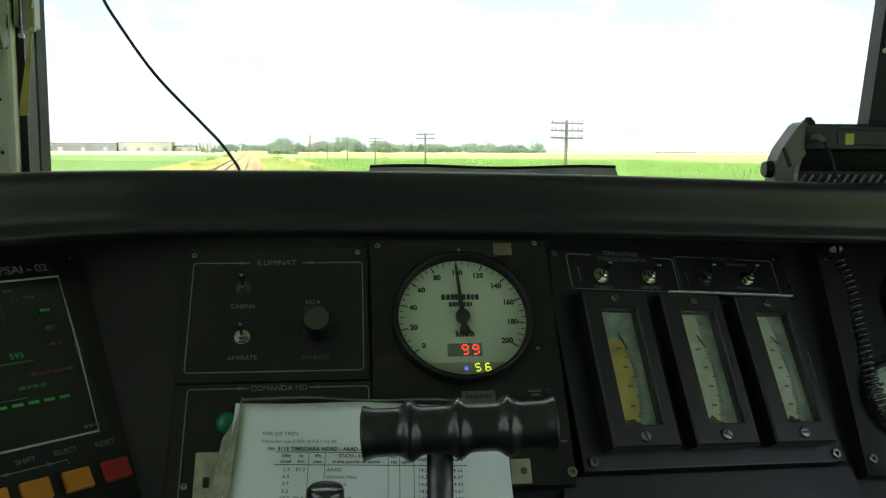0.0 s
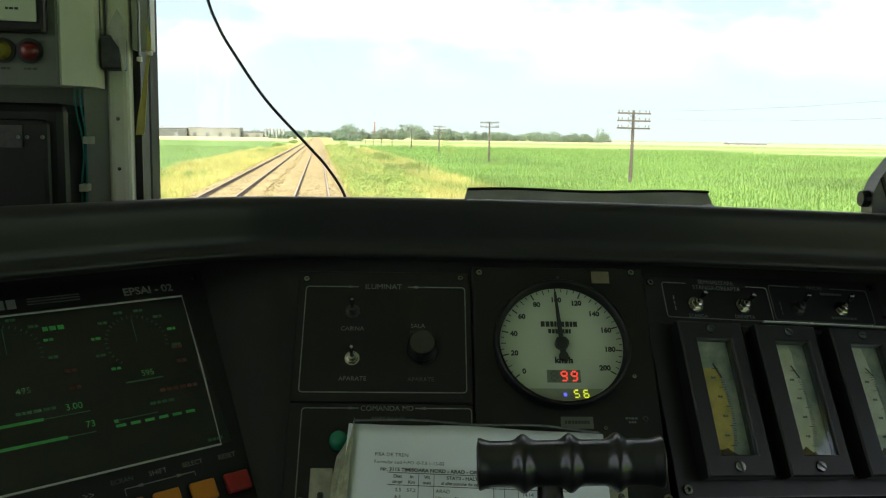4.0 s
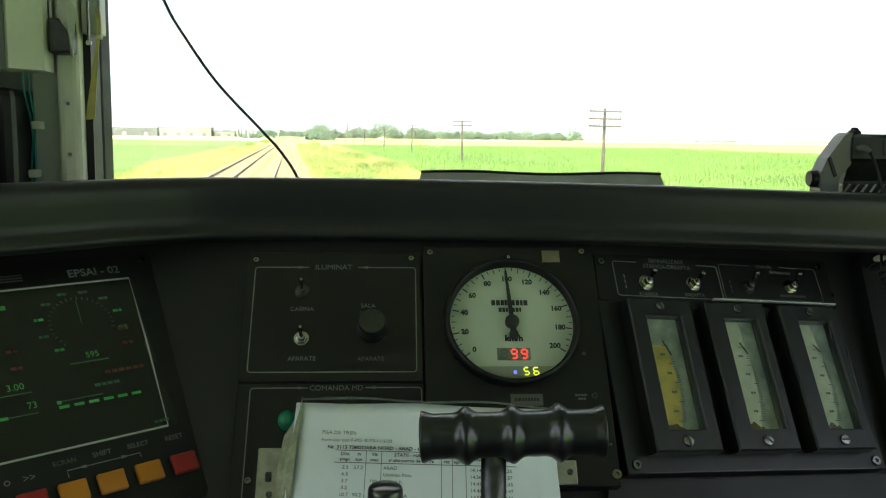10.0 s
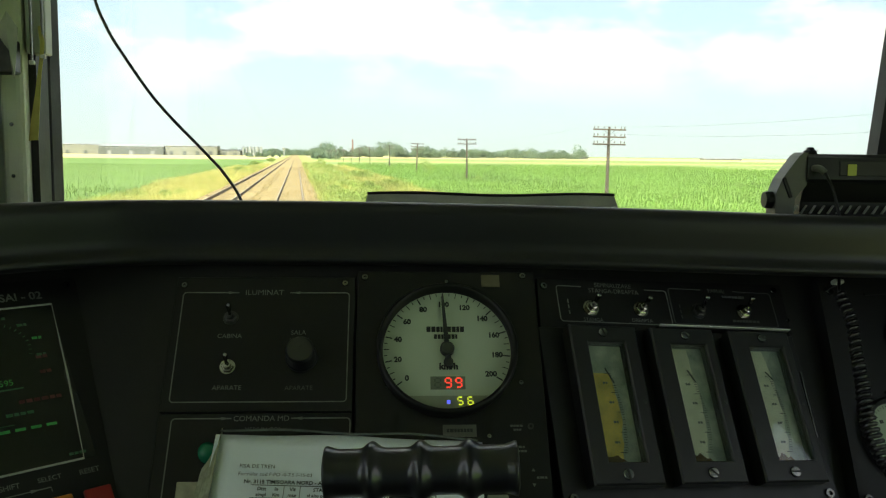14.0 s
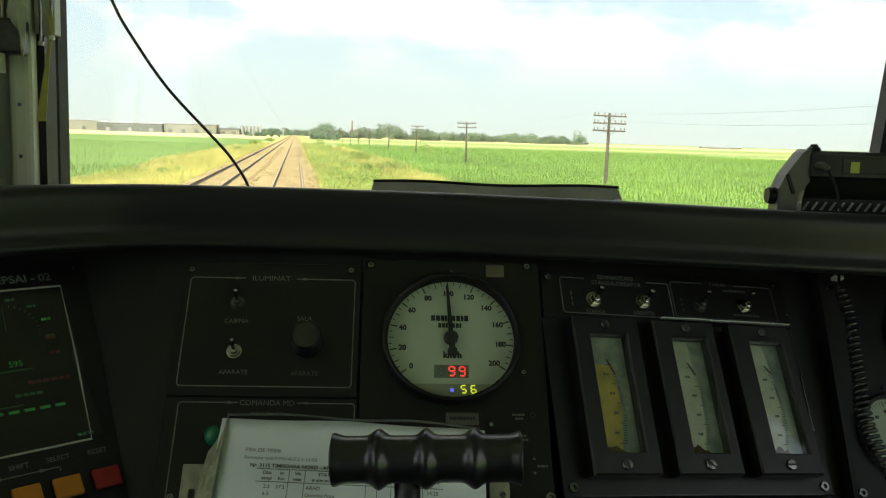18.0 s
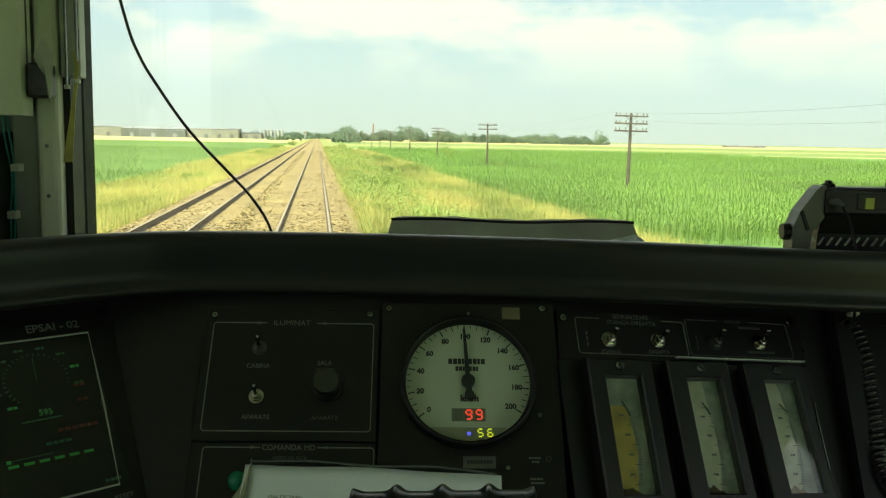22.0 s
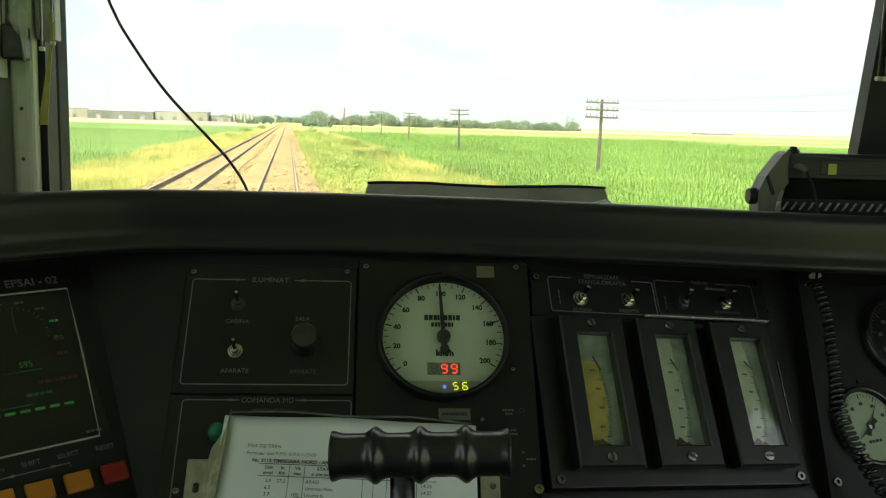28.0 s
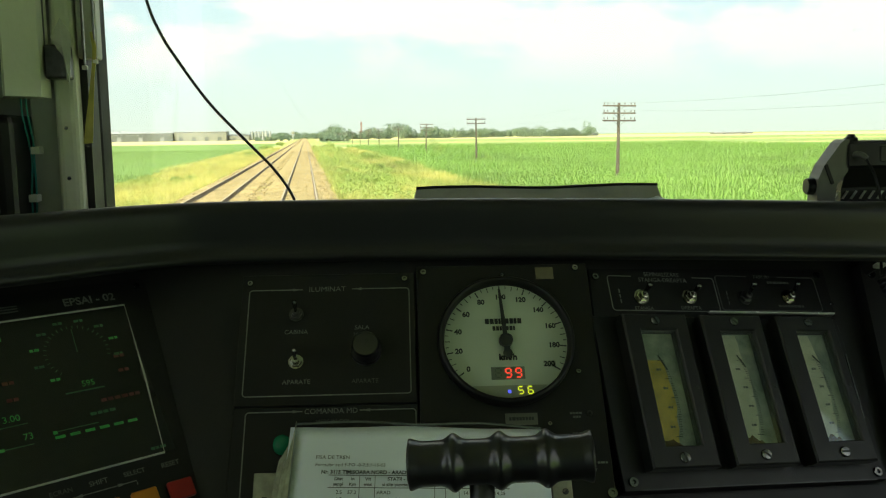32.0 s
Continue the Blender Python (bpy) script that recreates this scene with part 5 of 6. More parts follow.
part("side_edge", strip([(0.4215, -0.0700), (0.4200, -0.1000), (0.4190, -0.1350)], 0.0012, 0.0018, 0.0030), STEEL, mb, "worn bare metal along the side edge")
for x, y in ((0.1612, -0.1866), (0.4145, -0.1868)):
    screw(x, y, 0.002, 0.0046, mb)


def panel_meter(x0, x1, wx0, wx1, colour, needle, label, seed):
    """Upright meter: tapered moulded frame round a sunk scale behind glass."""
    m = panel_thing("panel_meter", label, "meter", "row of upright panel meters", FACET)
    y0, y1, H = -0.1802, -0.0365, 0.0205
    wy0, wy1 = -0.1603, -0.0528
    zs = H - 0.0110
    part("case", box(x0 + 0.0015, x1 - 0.0015, y0 + 0.0015, y1 - 0.0015, 0.002, zs - 0.001), METERM, m)
    # front frame with a bevelled window edge and rounded outer edge
    bm = bmesh.new()
    rings = []
    for (a0, a1, b0, b1), z in (((x0, x1, y0, y1), zs - 0.001), ((x0, x1, y0, y1), H - 0.0016), ((x0 + 0.0016, x1 - 0.0016, y0 + 0.0016, y1 - 0.0016), H),
                                ((wx0 - 0.0016, wx1 + 0.0016, wy0 - 0.0016, wy1 + 0.0016), H), ((wx0 - 0.0004, wx1 + 0.0004, wy0 - 0.0004, wy1 + 0.0004), H - 0.0016), ((wx0, wx1, wy0, wy1), zs - 0.001)):
        rings.append([bm.verts.new(p) for p in ((a0, b0, z), (a1, b0, z), (a1, b1, z), (a0, b1, z))])
    for p, q in zip(rings, rings[1:]):
        for i in range(4):
            bm.faces.new((p[i], p[(i + 1) % 4], q[(i + 1) % 4], q[i]))
    part("frame", bm, METERM, m, "black moulded front frame")
    part("scale_plate", box(wx0 - 0.001, wx1 + 0.001, wy0 - 0.001, wy1 + 0.001, zs - 0.001, zs), GREYSCALE, m, "faded grey scale behind glass")
    zz = zs + 0.0002
    r = random.Random(seed)
    top = wy1 - (0.026 if colour is YELLOW else 0.001)
    left = [(wx0 + 0.0002, wy0 + 0.002), (wx0 + 0.0002, top)]
    arc = [(wx0 + 0.0165 + 0.0075 * math.sin(k / 12 * 2.6 + 0.3) + r.uniform(-0.0010, 0.0010), top - k / 12 * (top - wy0 - 0.004)) for k in range(13)]
    part("colour_band", prism(left + arc, zz - 0.0001, zz + 0.0001), colour, m, "yellow scale field" if colour is YELLOW else "cream scale field")
    for k in range(33):
        q = k / 32
        yy = wy1 - 0.026 - q * (wy1 - wy0 - 0.036)
        cx = wx0 + 0.0215 + 0.0060 * math.sin(q * 2.8)
        ln = 0.0065 if k % 8 == 0 else 0.0030
        part("tick_mark", box(cx - ln, cx, yy - 0.00028, yy + 0.00028, zz, zz + 0.0002), INK, m)
        if k % 8 == 4:
            bars(cx - 0.0095, yy, zz, 0.0052, 0.0020, 2, SCALEDOT, m, name="numeral_bar")
    part("pointer", strip([(wx0 + 0.0160, wy1 - 0.0215), (wx0 + 0.0225, needle)], 0.0012, zz + 0.0008, zz + 0.0012), INK, m)
    st_ = [(wx0 + 0.0015, wy0 + 0.0004)] + [(wx0 + 0.0015 + 0.0030 * k, wy0 + (0.0035, 0.0075, 0.0060, 0.0085, 0.0070, 0.0045, 0.0055, 0.0020)[k] * r.uniform(0.7, 1.15)) for k in range(8)] + [(wx0 + 0.0245, wy0 + 0.0004)]
    part("stain", prism(st_, zz + 0.0002, zz + 0.0004), STAIN, m, "rusty stain at the foot of the scale")
    g = part("glass", box(wx0, wx1, wy0, wy1, H - 0.0045, H - 0.0035), CLEAR, m)
    g.visible_shadow = False
    xc = (x0 + x1) / 2
    slotted(xc + (-0.0010, 0.0015, 0.0015)[seed - 1], -0.0440, H, 0.0044, m, 80 + seed * 30)
    slotted(xc - 0.0015, -0.1715, H, 0.0050, m, 60 + seed * 40)
    part("side_screw", lathe([(0.0018, 0), (0.0018, 0.0008), (0, 0.001)], 10, (x1 - 0.0050, -0.108, H)), INK, m)
    return m


panel_meter(0.1735, 0.2397, 0.1905, 0.2258, YELLOW, -0.088, "black upright panel meter with a yellow scale behind dusty glass", 1)
panel_meter(0.2552, 0.3207, 0.2740, 0.3097, CREAM, -0.086, "black upright panel meter with a faded cream scale and brown stain", 2)
panel_meter(0.3380, 0.4042, 0.3580, 0.3940, CREAM, -0.082, "black upright panel meter with a pale scale beside the gauge panel", 3)

# pressure gauges
gp = panel_thing("gauge_panel", "dark sunken panel carrying two round pressure gauges", "gauge panel", frame_m=FACET)
part("plate", prism([(0.4770, 0.0330), (0.76, 0.075), (0.74, -0.225), (0.4440, -0.2080)], -0.0145, 0.002), BLACK, gp)
part("rim", strip([(0.530, 0.0185), (0.640, 0.0300)], 0.0026, 0.002, 0.0045), BLACK, gp)
part("rim", strip([(0.515, -0.0900), (0.570, -0.0860)], 0.0040, 0.002, 0.0040), METERM, gp)
for x, y in ((0.4872, 0.0207), (0.4555, -0.1930)):
    screw(x, y, 0.002, 0.0046, gp)


def round_gauge(x, y, r, face, ink, ang1, ang2, label):
    g = thing("round_gauge", FACET @ pose(x, y, 0.002, 0, 0, 8), label, "pressure gauge", "pressure gauges")
    part("bezel", lathe([(r * 1.16, 0), (r * 1.16, 0.008), (r * 1.10, 0.0105), (r * 1.01, 0.009), (r, 0.004)], 48, close=False), BAKE, g, smooth=True)
    part("dial", lathe([(r * 1.02, 0.004), (0, 0.004)], 48, close=False), face, g)
    for k in range(41):
        a = radians(225 - k * 270 / 40)
        q = 0.80 if k % 5 == 0 else 0.87
        part("tick_mark", strip([(r * 0.95 * math.cos(a), r * 0.95 * math.sin(a)), (r * q * math.cos(a), r * q * math.sin(a))], 0.0009 if k % 5 == 0 else 0.0005, 0.0042, 0.0044), ink, g)
    for k in range(9):
        a = radians(225 - k * 270 / 8)
        bars(r * 0.66 * math.cos(a), r * 0.66 * math.sin(a), 0.0042, r * 0.13, r * 0.09, 2, ink, g, name="numeral_bar")
    bars(0, -r * 0.42, 0.0042, r * 0.5, r * 0.08, 4, ink, g)
    for a in (ang1, ang2):
        if a is None:
            continue
        n = part("needle", prism([(-r * 0.07, -r * 0.30), (r * 0.07, -r * 0.30), (r * 0.03, 0), (0, r * 0.78), (-r * 0.03, 0)], 0.0058, 0.0064), ink, g)
        n.matrix_basis = pose(0, 0, 0, 0, 0, a)
    part("hub", lathe([(r * 0.11, 0.004), (r * 0.11, 0.0072), (0, 0.0078)], 16), ink if face is CREAM else STEEL, g)
    return g


round_gauge(0.5910, -0.0440, 0.0450, PLATE, WHITE_INK, 135, None, "round black-faced pressure gauge with white marks")
round_gauge(0.5110, -0.1385, 0.0360, DIAL, INK, -38, 120, "round cream-faced pressure gauge with two black needles")

# coiled microphone lead and its clip
pts = []
path = smooth_path([(0.4760, 0.0060, 0.026), (0.4775, -0.0250, 0.028), (0.4700, -0.0600, 0.029), (0.4645, -0.0900, 0.030), (0.4565, -0.1200, 0.031), (0.4545, -0.1480, 0.033), (0.4610, -0.1750, 0.035), (0.4760, -0.2120, 0.038), (0.4980, -0.2500, 0.042)], 21)
for i in range(len(path) - 1):
    for k in range(3):
        p = path[i].lerp(path[i + 1], k / 3)
        s = (i + k / 3)
        a = s * math.tau / 4.2
        rr = 0.0045 + 0.0022 * min(1, max(0, (s - 40) / 60))
        pts.append((p.x + rr * math.cos(a), p.y, p.z + rr * math.sin(a)))
cord = panel_thing("coiled_lead", "black coiled microphone lead hanging before the gauges", "cable", frame_m=FACET)
part("coil", tube(pts, 0.0020, 6), BAKE, cord, smooth=True)
part("straight_lead", tube(smooth_path([(0.4830, 0.105, 0.012), (0.4840, 0.070, 0.022), (0.4830, 0.032, 0.026), (0.4760, 0.0065, 0.026)], 6), 0.0016, 6), BAKE, cord, smooth=True)
wc = panel_thing("cable_clip", "small white plastic cable clip", "cable clip", frame_m=FACET)
part("clip_body", box(0.4765, 0.4880, 0.0190, 0.0235, 0.018, 0.026, 0.0014), CLIP, wc)
part("stalk", box(0.4810, 0.4835, 0.0195, 0.0230, -0.0145, 0.018), PLATE, wc)

# ---- train computer on the turned face ----
mo = panel_thing("train_computer", "black train computer with a dim green screen and coloured keys", "display unit", frame_m=WING)
part("bezel", prism([(-0.36, 0.0270), (0.0235, 0.0270), (0.0270, 0.0230), (0.0140, -0.1000), (0.0040, -0.2050), (0.0000, -0.2100), (-0.36, -0.2100)], -0.004, 0.004), PLATE, mo)
part("screen", box(-0.30, -0.0005, -0.1435, 0.0005, 0.004, 0.0046), SCREEN, mo, "dark glass screen")
part("frame_line", strip([(-0.30, 0.0010), (0.0005, 0.0010), (-0.0040, -0.0700), (-0.0105, -0.1436), (-0.30, -0.1436)], 0.0016, 0.0044, 0.0050), SWH, mo, "grey line round the screen")
lettering("EPSAI - 02", -0.0280, 0.0112, 0.0041, 0.0105, WHITE_INK, mo, bold=0.0002, stretch=1.02)
for k in range(3):
    part("title_line", box(-0.130, -0.088, 0.0090 + k * 0.0026, 0.0100 + k * 0.0026, 0.004, 0.0043), GREY_INK, mo)
bars(-0.158, 0.0112, 0.0041, 0.040, 0.0085, 4, WHITE_INK, mo, name="maker_bar")
screw(0.0178, 0.0190, 0.004, 0.0030, mo)
SZ = 0.0048


def screen_gauge(cx, cy, r, seed):
    rr = random.Random(seed)
    for k in range(9):
        a = radians(225 - k * 30)
        bars(cx + r * math.cos(a), cy + r * 0.9 * math.sin(a), SZ, 0.0085, 0.0024, 2, SG if k in (0, 2, 7) else SGD, mo, name="screen_mark")
    for k in range(25):
        a = radians(225 - k * 10)
        part("screen_mark", strip([(cx + r * 0.72 * math.cos(a), cy + r * 0.68 * math.sin(a)), (cx + r * 0.80 * math.cos(a), cy + r * 0.76 * math.sin(a))], 0.0006, SZ, SZ + 0.0001), SGD, mo)
    part("screen_needle", strip([(cx, cy), (cx + 0.001, cy + r * 0.66)], 0.0007, SZ, SZ + 0.0001), SGD, mo)


screen_gauge(-0.0525, -0.0380, 0.0340, 1)
screen_gauge(-0.1550, -0.0330, 0.0340, 2)
lettering("595", -0.0520, -0.0680, SZ, 0.0075, SG, mo)
lettering("495", -0.1500, -0.0660, SZ, 0.0075, SGD, mo)
part("screen_bar", box(-0.072, -0.040, -0.0745, -0.0732, SZ, SZ + 0.0001), SGD, mo)
for i in range(6):
    part("screen_bar", box(-0.0900 + i * 0.0118, -0.0820 + i * 0.0118, -0.1105, -0.1080, SZ, SZ + 0.0001), SG, mo)
part("screen_bar", box(-0.0905, -0.0870, -0.1065, -0.1035, SZ, SZ + 0.0001), SG, mo)
part("screen_bar", box(-0.0865, -0.0540, -0.1048, -0.1040, SZ, SZ + 0.0001), SGD, mo)
lettering("3.00", -0.1170, -0.0858, SZ, 0.0078, SG, mo)
lettering("73", -0.1085, -0.1030, SZ, 0.0078, SG, mo)
part("screen_bar", box(-0.210, -0.1410, -0.0930, -0.0905, SZ, SZ + 0.0001), SG, mo)
part("screen_bar", box(-0.1405, -0.1060, -0.0922, -0.0914, SZ, SZ + 0.0001), SGD, mo)
part("screen_bar", box(-0.210, -0.1275, -0.1110, -0.1085, SZ, SZ + 0.0001), SG, mo)
part("screen_bar", box(-0.1270, -0.1060, -0.1102, -0.1094, SZ, SZ + 0.0001), SGD, mo)
bars(-0.0300, -0.0860, SZ, 0.034, 0.0030, 6, SRD, mo, name="screen_mark")
bars(-0.0480, -0.0960, SZ, 0.022, 0.0026, 4, SGD, mo, name="screen_mark")
bars(-0.1160, -0.0150, SZ, 0.018, 0.0040, 3, SG, mo, name="screen_mark")
bars(-0.1450, -0.0840, SZ, 0.030, 0.0024, 6, SGD, mo, name="screen_mark")
bars(-0.0140, -0.1380, SZ, 0.014, 0.0024, 3, SGD, mo, name="screen_mark")
for x, y in ((-0.112, -0.055), (-0.112, -0.070), (-0.020, -0.062), (-0.020, -0.048)):
    bars(x, y, SZ, 0.010, 0.0030, 2, SRD, mo, name="screen_mark")
for x, m, lab in ((-0.1270, REDB, "red push key"), (-0.0979, ORANGEB, "orange push key"), (-0.0687, ORANGEB, "orange push key"), (-0.0386, ORANGEB, "orange push key"), (-0.0085, REDB, "red push key")):
    part("key", box(x - 0.0105, x + 0.0105, -0.1868, -0.1706, 0.004, 0.0095, 0.0014), m, mo, lab)
lettering("ECRAN", -0.0975, -0.1535, 0.0041, 0.0055, GREY_INK, mo)
lettering("SHIFT", -0.0687, -0.1535, 0.0041, 0.0060, WHITE_INK, mo)
lettering("SELECT", -0.0395, -0.1535, 0.0041, 0.0055, WHITE_INK, mo)
lettering("RESET", -0.0090, -0.1545, 0.0041, 0.0060, WHITE_INK, mo)
part("bracket_line", strip([(-0.0975, -0.1660), (-0.0975, -0.1605), (-0.0400, -0.1605), (-0.0400, -0.1640)], 0.0008, 0.004, 0.0043), WHITE_INK, mo)
for x, s in ((-0.0830, -1), (-0.0550, 1)):
    o = part("arrowhead", arrow(0, 0, s), WHITE_INK, mo)
    o.location = (x, -0.1605, 0.004)
lettering(">>", -0.1245, -0.1590, 0.0041, 0.0080, WHITE_INK, mo)
lettering("<<", -0.1560, -0.1590, 0.0041, 0.0080, WHITE_INK, mo)
o = part("sun_symbol", lathe([(0.0022, 0), (0.0022, 0.0003), (0.0014, 0.0003)], 12, close=False), WHITE_INK, mo)
o.location = (-0.1400, -0.1590, 0.004)

# ---- papers ----
doc = panel_thing("timetable", "printed train timetable sheets in a worn clear sleeve", "papers")
PT = Matrix.Translation((-0.0075, -0.1555, 0.030)) @ pose(0, 0, 0, -14, 0, -2.2)


def sheet(w, h, z, bend, seed, m, name, label=""):
    r = random.Random(seed)
    bm = bmesh.new()
    nx, ny = 14, 14
    g = [[bm.verts.new((-w / 2 + w * i / nx, -h * j / ny, z + bend * ((i / nx - 0.5) ** 2) * 4 * (1 - j / ny) + 0.0012 * math.sin(i * 0.9 + j * 0.5 + seed))) for i in range(nx + 1)] for j in range(ny + 1)]
    for j in range(ny):
        for i in range(nx):
            bm.faces.new((g[j][i], g[j][i + 1], g[j + 1][i + 1], g[j + 1][i]))
    r2 = bmesh.ops.extrude_face_region(bm, geom=list(bm.faces))
    for v in [q for q in r2["geom"] if isinstance(q, bmesh.types.BMVert)]:
        v.co.z += 0.0003
    o = part(name, bm, m, doc, label, smooth=True)
    o.matrix_basis = PT
    return o


for k in range(3):
    sheet(0.206 + 0.002 * k, 0.150, -0.009 + 0.004 * k, -0.004, k, PAPER, "sheet")
bm = bmesh.new()
rs = random.Random(8)
for k in range(5):
    rim = [(-0.1012, 0.0045), (-0.1058, -0.010), (-0.1125, -0.026), (-0.1148, -0.045), (-0.1150, -0.066), (-0.1110, -0.088), (-0.1060, -0.110)]
    cols = []
    for x, y in rim:
        f = 1 - 0.16 * k
        xl = -0.1003 + (x + 0.1003) * f + rs.uniform(-0.0010, 0.0010)
        cols.append([bm.verts.new((-0.1003 + (xl + 0.1003) * q, y + rs.uniform(-0.001, 0.001), -0.001 - 0.0022 * (5 - k) * q + rs.uniform(-0.0010, 0.0010))) for q in (0, 0.35, 0.7, 1)])
    for p, q in zip(cols, cols[1:]):
        for a in range(3):
            bm.faces.new((p[a], p[a + 1], q[a + 1], q[a]))
o = part("sleeve_edge", bm, SLEEVE, doc, "frayed greenish plastic sleeve edges")
o.matrix_basis = PT
o = part("sleeve_top", tube(smooth_path([(-0.101, 0.001, 0.000), (-0.05, 0.0025, 0.002), (0.0, 0.001, 0.001), (0.05, 0.0022, 0.002), (0.101, -0.001, 0.000)], 8), 0.0010, 6), SLEEVED, doc)
o.matrix_basis = PT


def on_sheet(body, x, y, size, m=INK, bold=0.0, align="LEFT"):
    ob = part("lettering", text_mesh(body, size, m, bold, align), m, doc)
    ob.matrix_basis = PT @ pose(x, y, 0.0016, 0, 0, 0)


TH = 0.0041
on_sheet("FISA DE TREN", -0.0813, -0.0300, 0.0044, GREY_INK)
on_sheet("Formular cod F-PO -0-7.5.1-15-03", -0.0813, -0.0365, 0.0040, GREY_INK)
on_sheet("VALABILA DIN 11.12.2016", 0.0104, -0.0300, 0.0041, GREY_INK)
on_sheet("Nr. 3115 TIMISOARA NORD - ARAD - ORADEA", -0.0760, -0.0428, 0.0042, INK, 0.00012)
for x, b1, b2 in ((-0.0620, "Dist", "simpl"), (-0.0510, "in", "Km"), (-0.0390, "Vit", "max"), (-0.0104, "STATII - HALTE", "si alte puncte de oprire"), (0.0172, "Min", "rez"), (0.0267, "Timpi", "opriri")):
    on_sheet(b1, x, -0.0485, 0.0040, INK, 0.00008, "CENTER")
    on_sheet(b2, x, -0.0532, 0.0037, INK, 0.00008, "CENTER")
for x, b1 in ((0.0393, "Sosire"), (0.0515, "Opr"), (0.0633, "Plecare")):
    on_sheet(b1, x, -0.0508, 0.0037, INK, 0.00008, "CENTER")


def rule(x0, y0, x1, y1, w=0.0004):
    o = part("table_line", strip([(x0, y0), (x1, y1)], w, 0.0016, 0.0019), INK, doc)
    o.matrix_basis = PT


rule(-0.0700, -0.0455, 0.0715, -0.0455)
rule(-0.0700, -0.0560, 0.0715, -0.0560)
for x in (-0.0455, -0.0335, 0.0130, 0.0215, 0.0320, 0.0470, 0.0560):
    rule(x, -0.0455, x, -0.1350)
STATIONS = (("2.5", "57.2", "ARAD", "14.14", "14", "14.25"), ("6.5", "", "Utvinisu Nou", "14.36", "1", "14.37"), ("3.7", "100", "Utvinis h.", "14.41", "", "14.43"),
            ("3.2", "", "", "14.46", "1", "14.47"), ("10.7", "90.2", "SANTANA", "14.55", "1", "14.56"))
ROW = 0.0057
for k, (d, km, st, so, op, pl) in enumerate(STATIONS):
    y = -0.0600 - k * ROW
    on_sheet(d, -0.0610, y, TH, INK, 0, "CENTER")
    if km:
        on_sheet(km, -0.0510 if "." in km else -0.0392, y, TH, INK, 0, "CENTER")
    if st:
        on_sheet(st, -0.0320, y, TH)
    on_sheet(so, 0.0395, y, TH, INK, 0, "CENTER")
    if op:
        on_sheet(op, 0.0515, y, TH, INK, 0, "CENTER")
    on_sheet(pl, 0.0635, y, TH, INK, 0, "CENTER")
for k in range(5, 14):
    y = -0.0600 - k * ROW
    for x, w, n in ((-0.0610, 0.008, 2), (-0.0180, 0.026, 5), (0.0395, 0.0095, 3), (0.0635, 0.0095, 3)):
        bars(x, y, 0, w, 0.0024, n, INK, doc, at_m=PT @ pose(x, y, 0.0016))
# metal clips that hold the papers
for x0, x1, y0, y1, lab in ((-0.1440, -0.1255, -0.2330, -0.1830, "cream metal paper clip plate with a slot"), (0.1020, 0.1190, -0.2160, -0.1960, "cream metal paper clip plate with a screw")):
    c = panel_thing("clip_plate", lab, "clip", "paper clip plates")
    part("plate", box(x0, x1, y0, y1, 0.0012, 0.0030, 0.0008, 1), CLIPM, c)
    slotted(x0 + 0.011, (y0 + y1) / 2 if x0 > 0 else y0 + 0.012, 0.003, 0.0026, c, 35)
    if x0 < 0:
        part("slot_hole", box(x0 + 0.007, x0 + 0.012, y0 + 0.022, y0 + 0.030, 0.0026, 0.0033, 0.001, 1), INK, c)

# ---- handles ----
G0, G1 = Vector((0.086, 0.562, -0.201 + EYE)), Vector((0.2065, 0.5385, -0.1945 + EYE))
hd = thing("controller_handle", Matrix(), "glossy black T-shaped master controller handle with finger grooves", "handle")
gl = (G1 - G0).length
gp_ = []
for k in range(121):
    q = k / 120
    groove = 0.0150 + 0.0044 * abs(math.cos(q * math.pi * 4.0)) ** 8
    end = min(1.0, q / 0.05, (1 - q) / 0.05)
    gp_.append((groove * (0.80 + 0.20 * math.sqrt(end)) if 0 < k < 120 else 0.0125, q * gl))
bm = lathe(gp_, 32)
grip = part("grip", bm, GRIPM, hd, smooth=True)
zax = (G1 - G0).normalized()
xax = Vector((0, 0, 1)).cross(zax).normalized()
yax = zax.cross(xax)
grip.matrix_basis = Matrix(((xax.x, yax.x, zax.x, G0.x), (xax.y, yax.y, zax.y, G0.y), (xax.z, yax.z, zax.z, G0.z), (0, 0, 0, 1)))
mid = G0.lerp(G1, 0.40)
part("stem", tube([mid - Vector((0, 0, 0.008)), mid + Vector((0.004, 0.012, -0.09)), Vector((mid.x + 0.006, mid.y + 0.03, desk_z))], 0.0085, 16), DARKSTEEL, hd, smooth=True)
st = thing("brake_lever", pose(0.063, 0.561, EYE - 0.243), "short black lever with a round knob in front of the papers", "lever")
part("knob", lathe([(0.0112, -0.050), (0.0117, -0.020), (0.0118, 0.0065), (0.0110, 0.0088), (0.0095, 0.0098), (0, 0.0100)], 28), BAKE, st, smooth=True)
part("stem", tube([(0, 0, -0.03), (0, 0.01, desk_z - EYE + 0.243)], 0.0060, 12), DARKSTEEL, st)

# ---- board behind the hood, cable, radio ----
t = thing("windscreen_board", pose(0, 0, EYE), "dark padded board lying behind the hood under the windscreen", "board")
bm = bmesh.new()
n = 16
top, bot = [], []
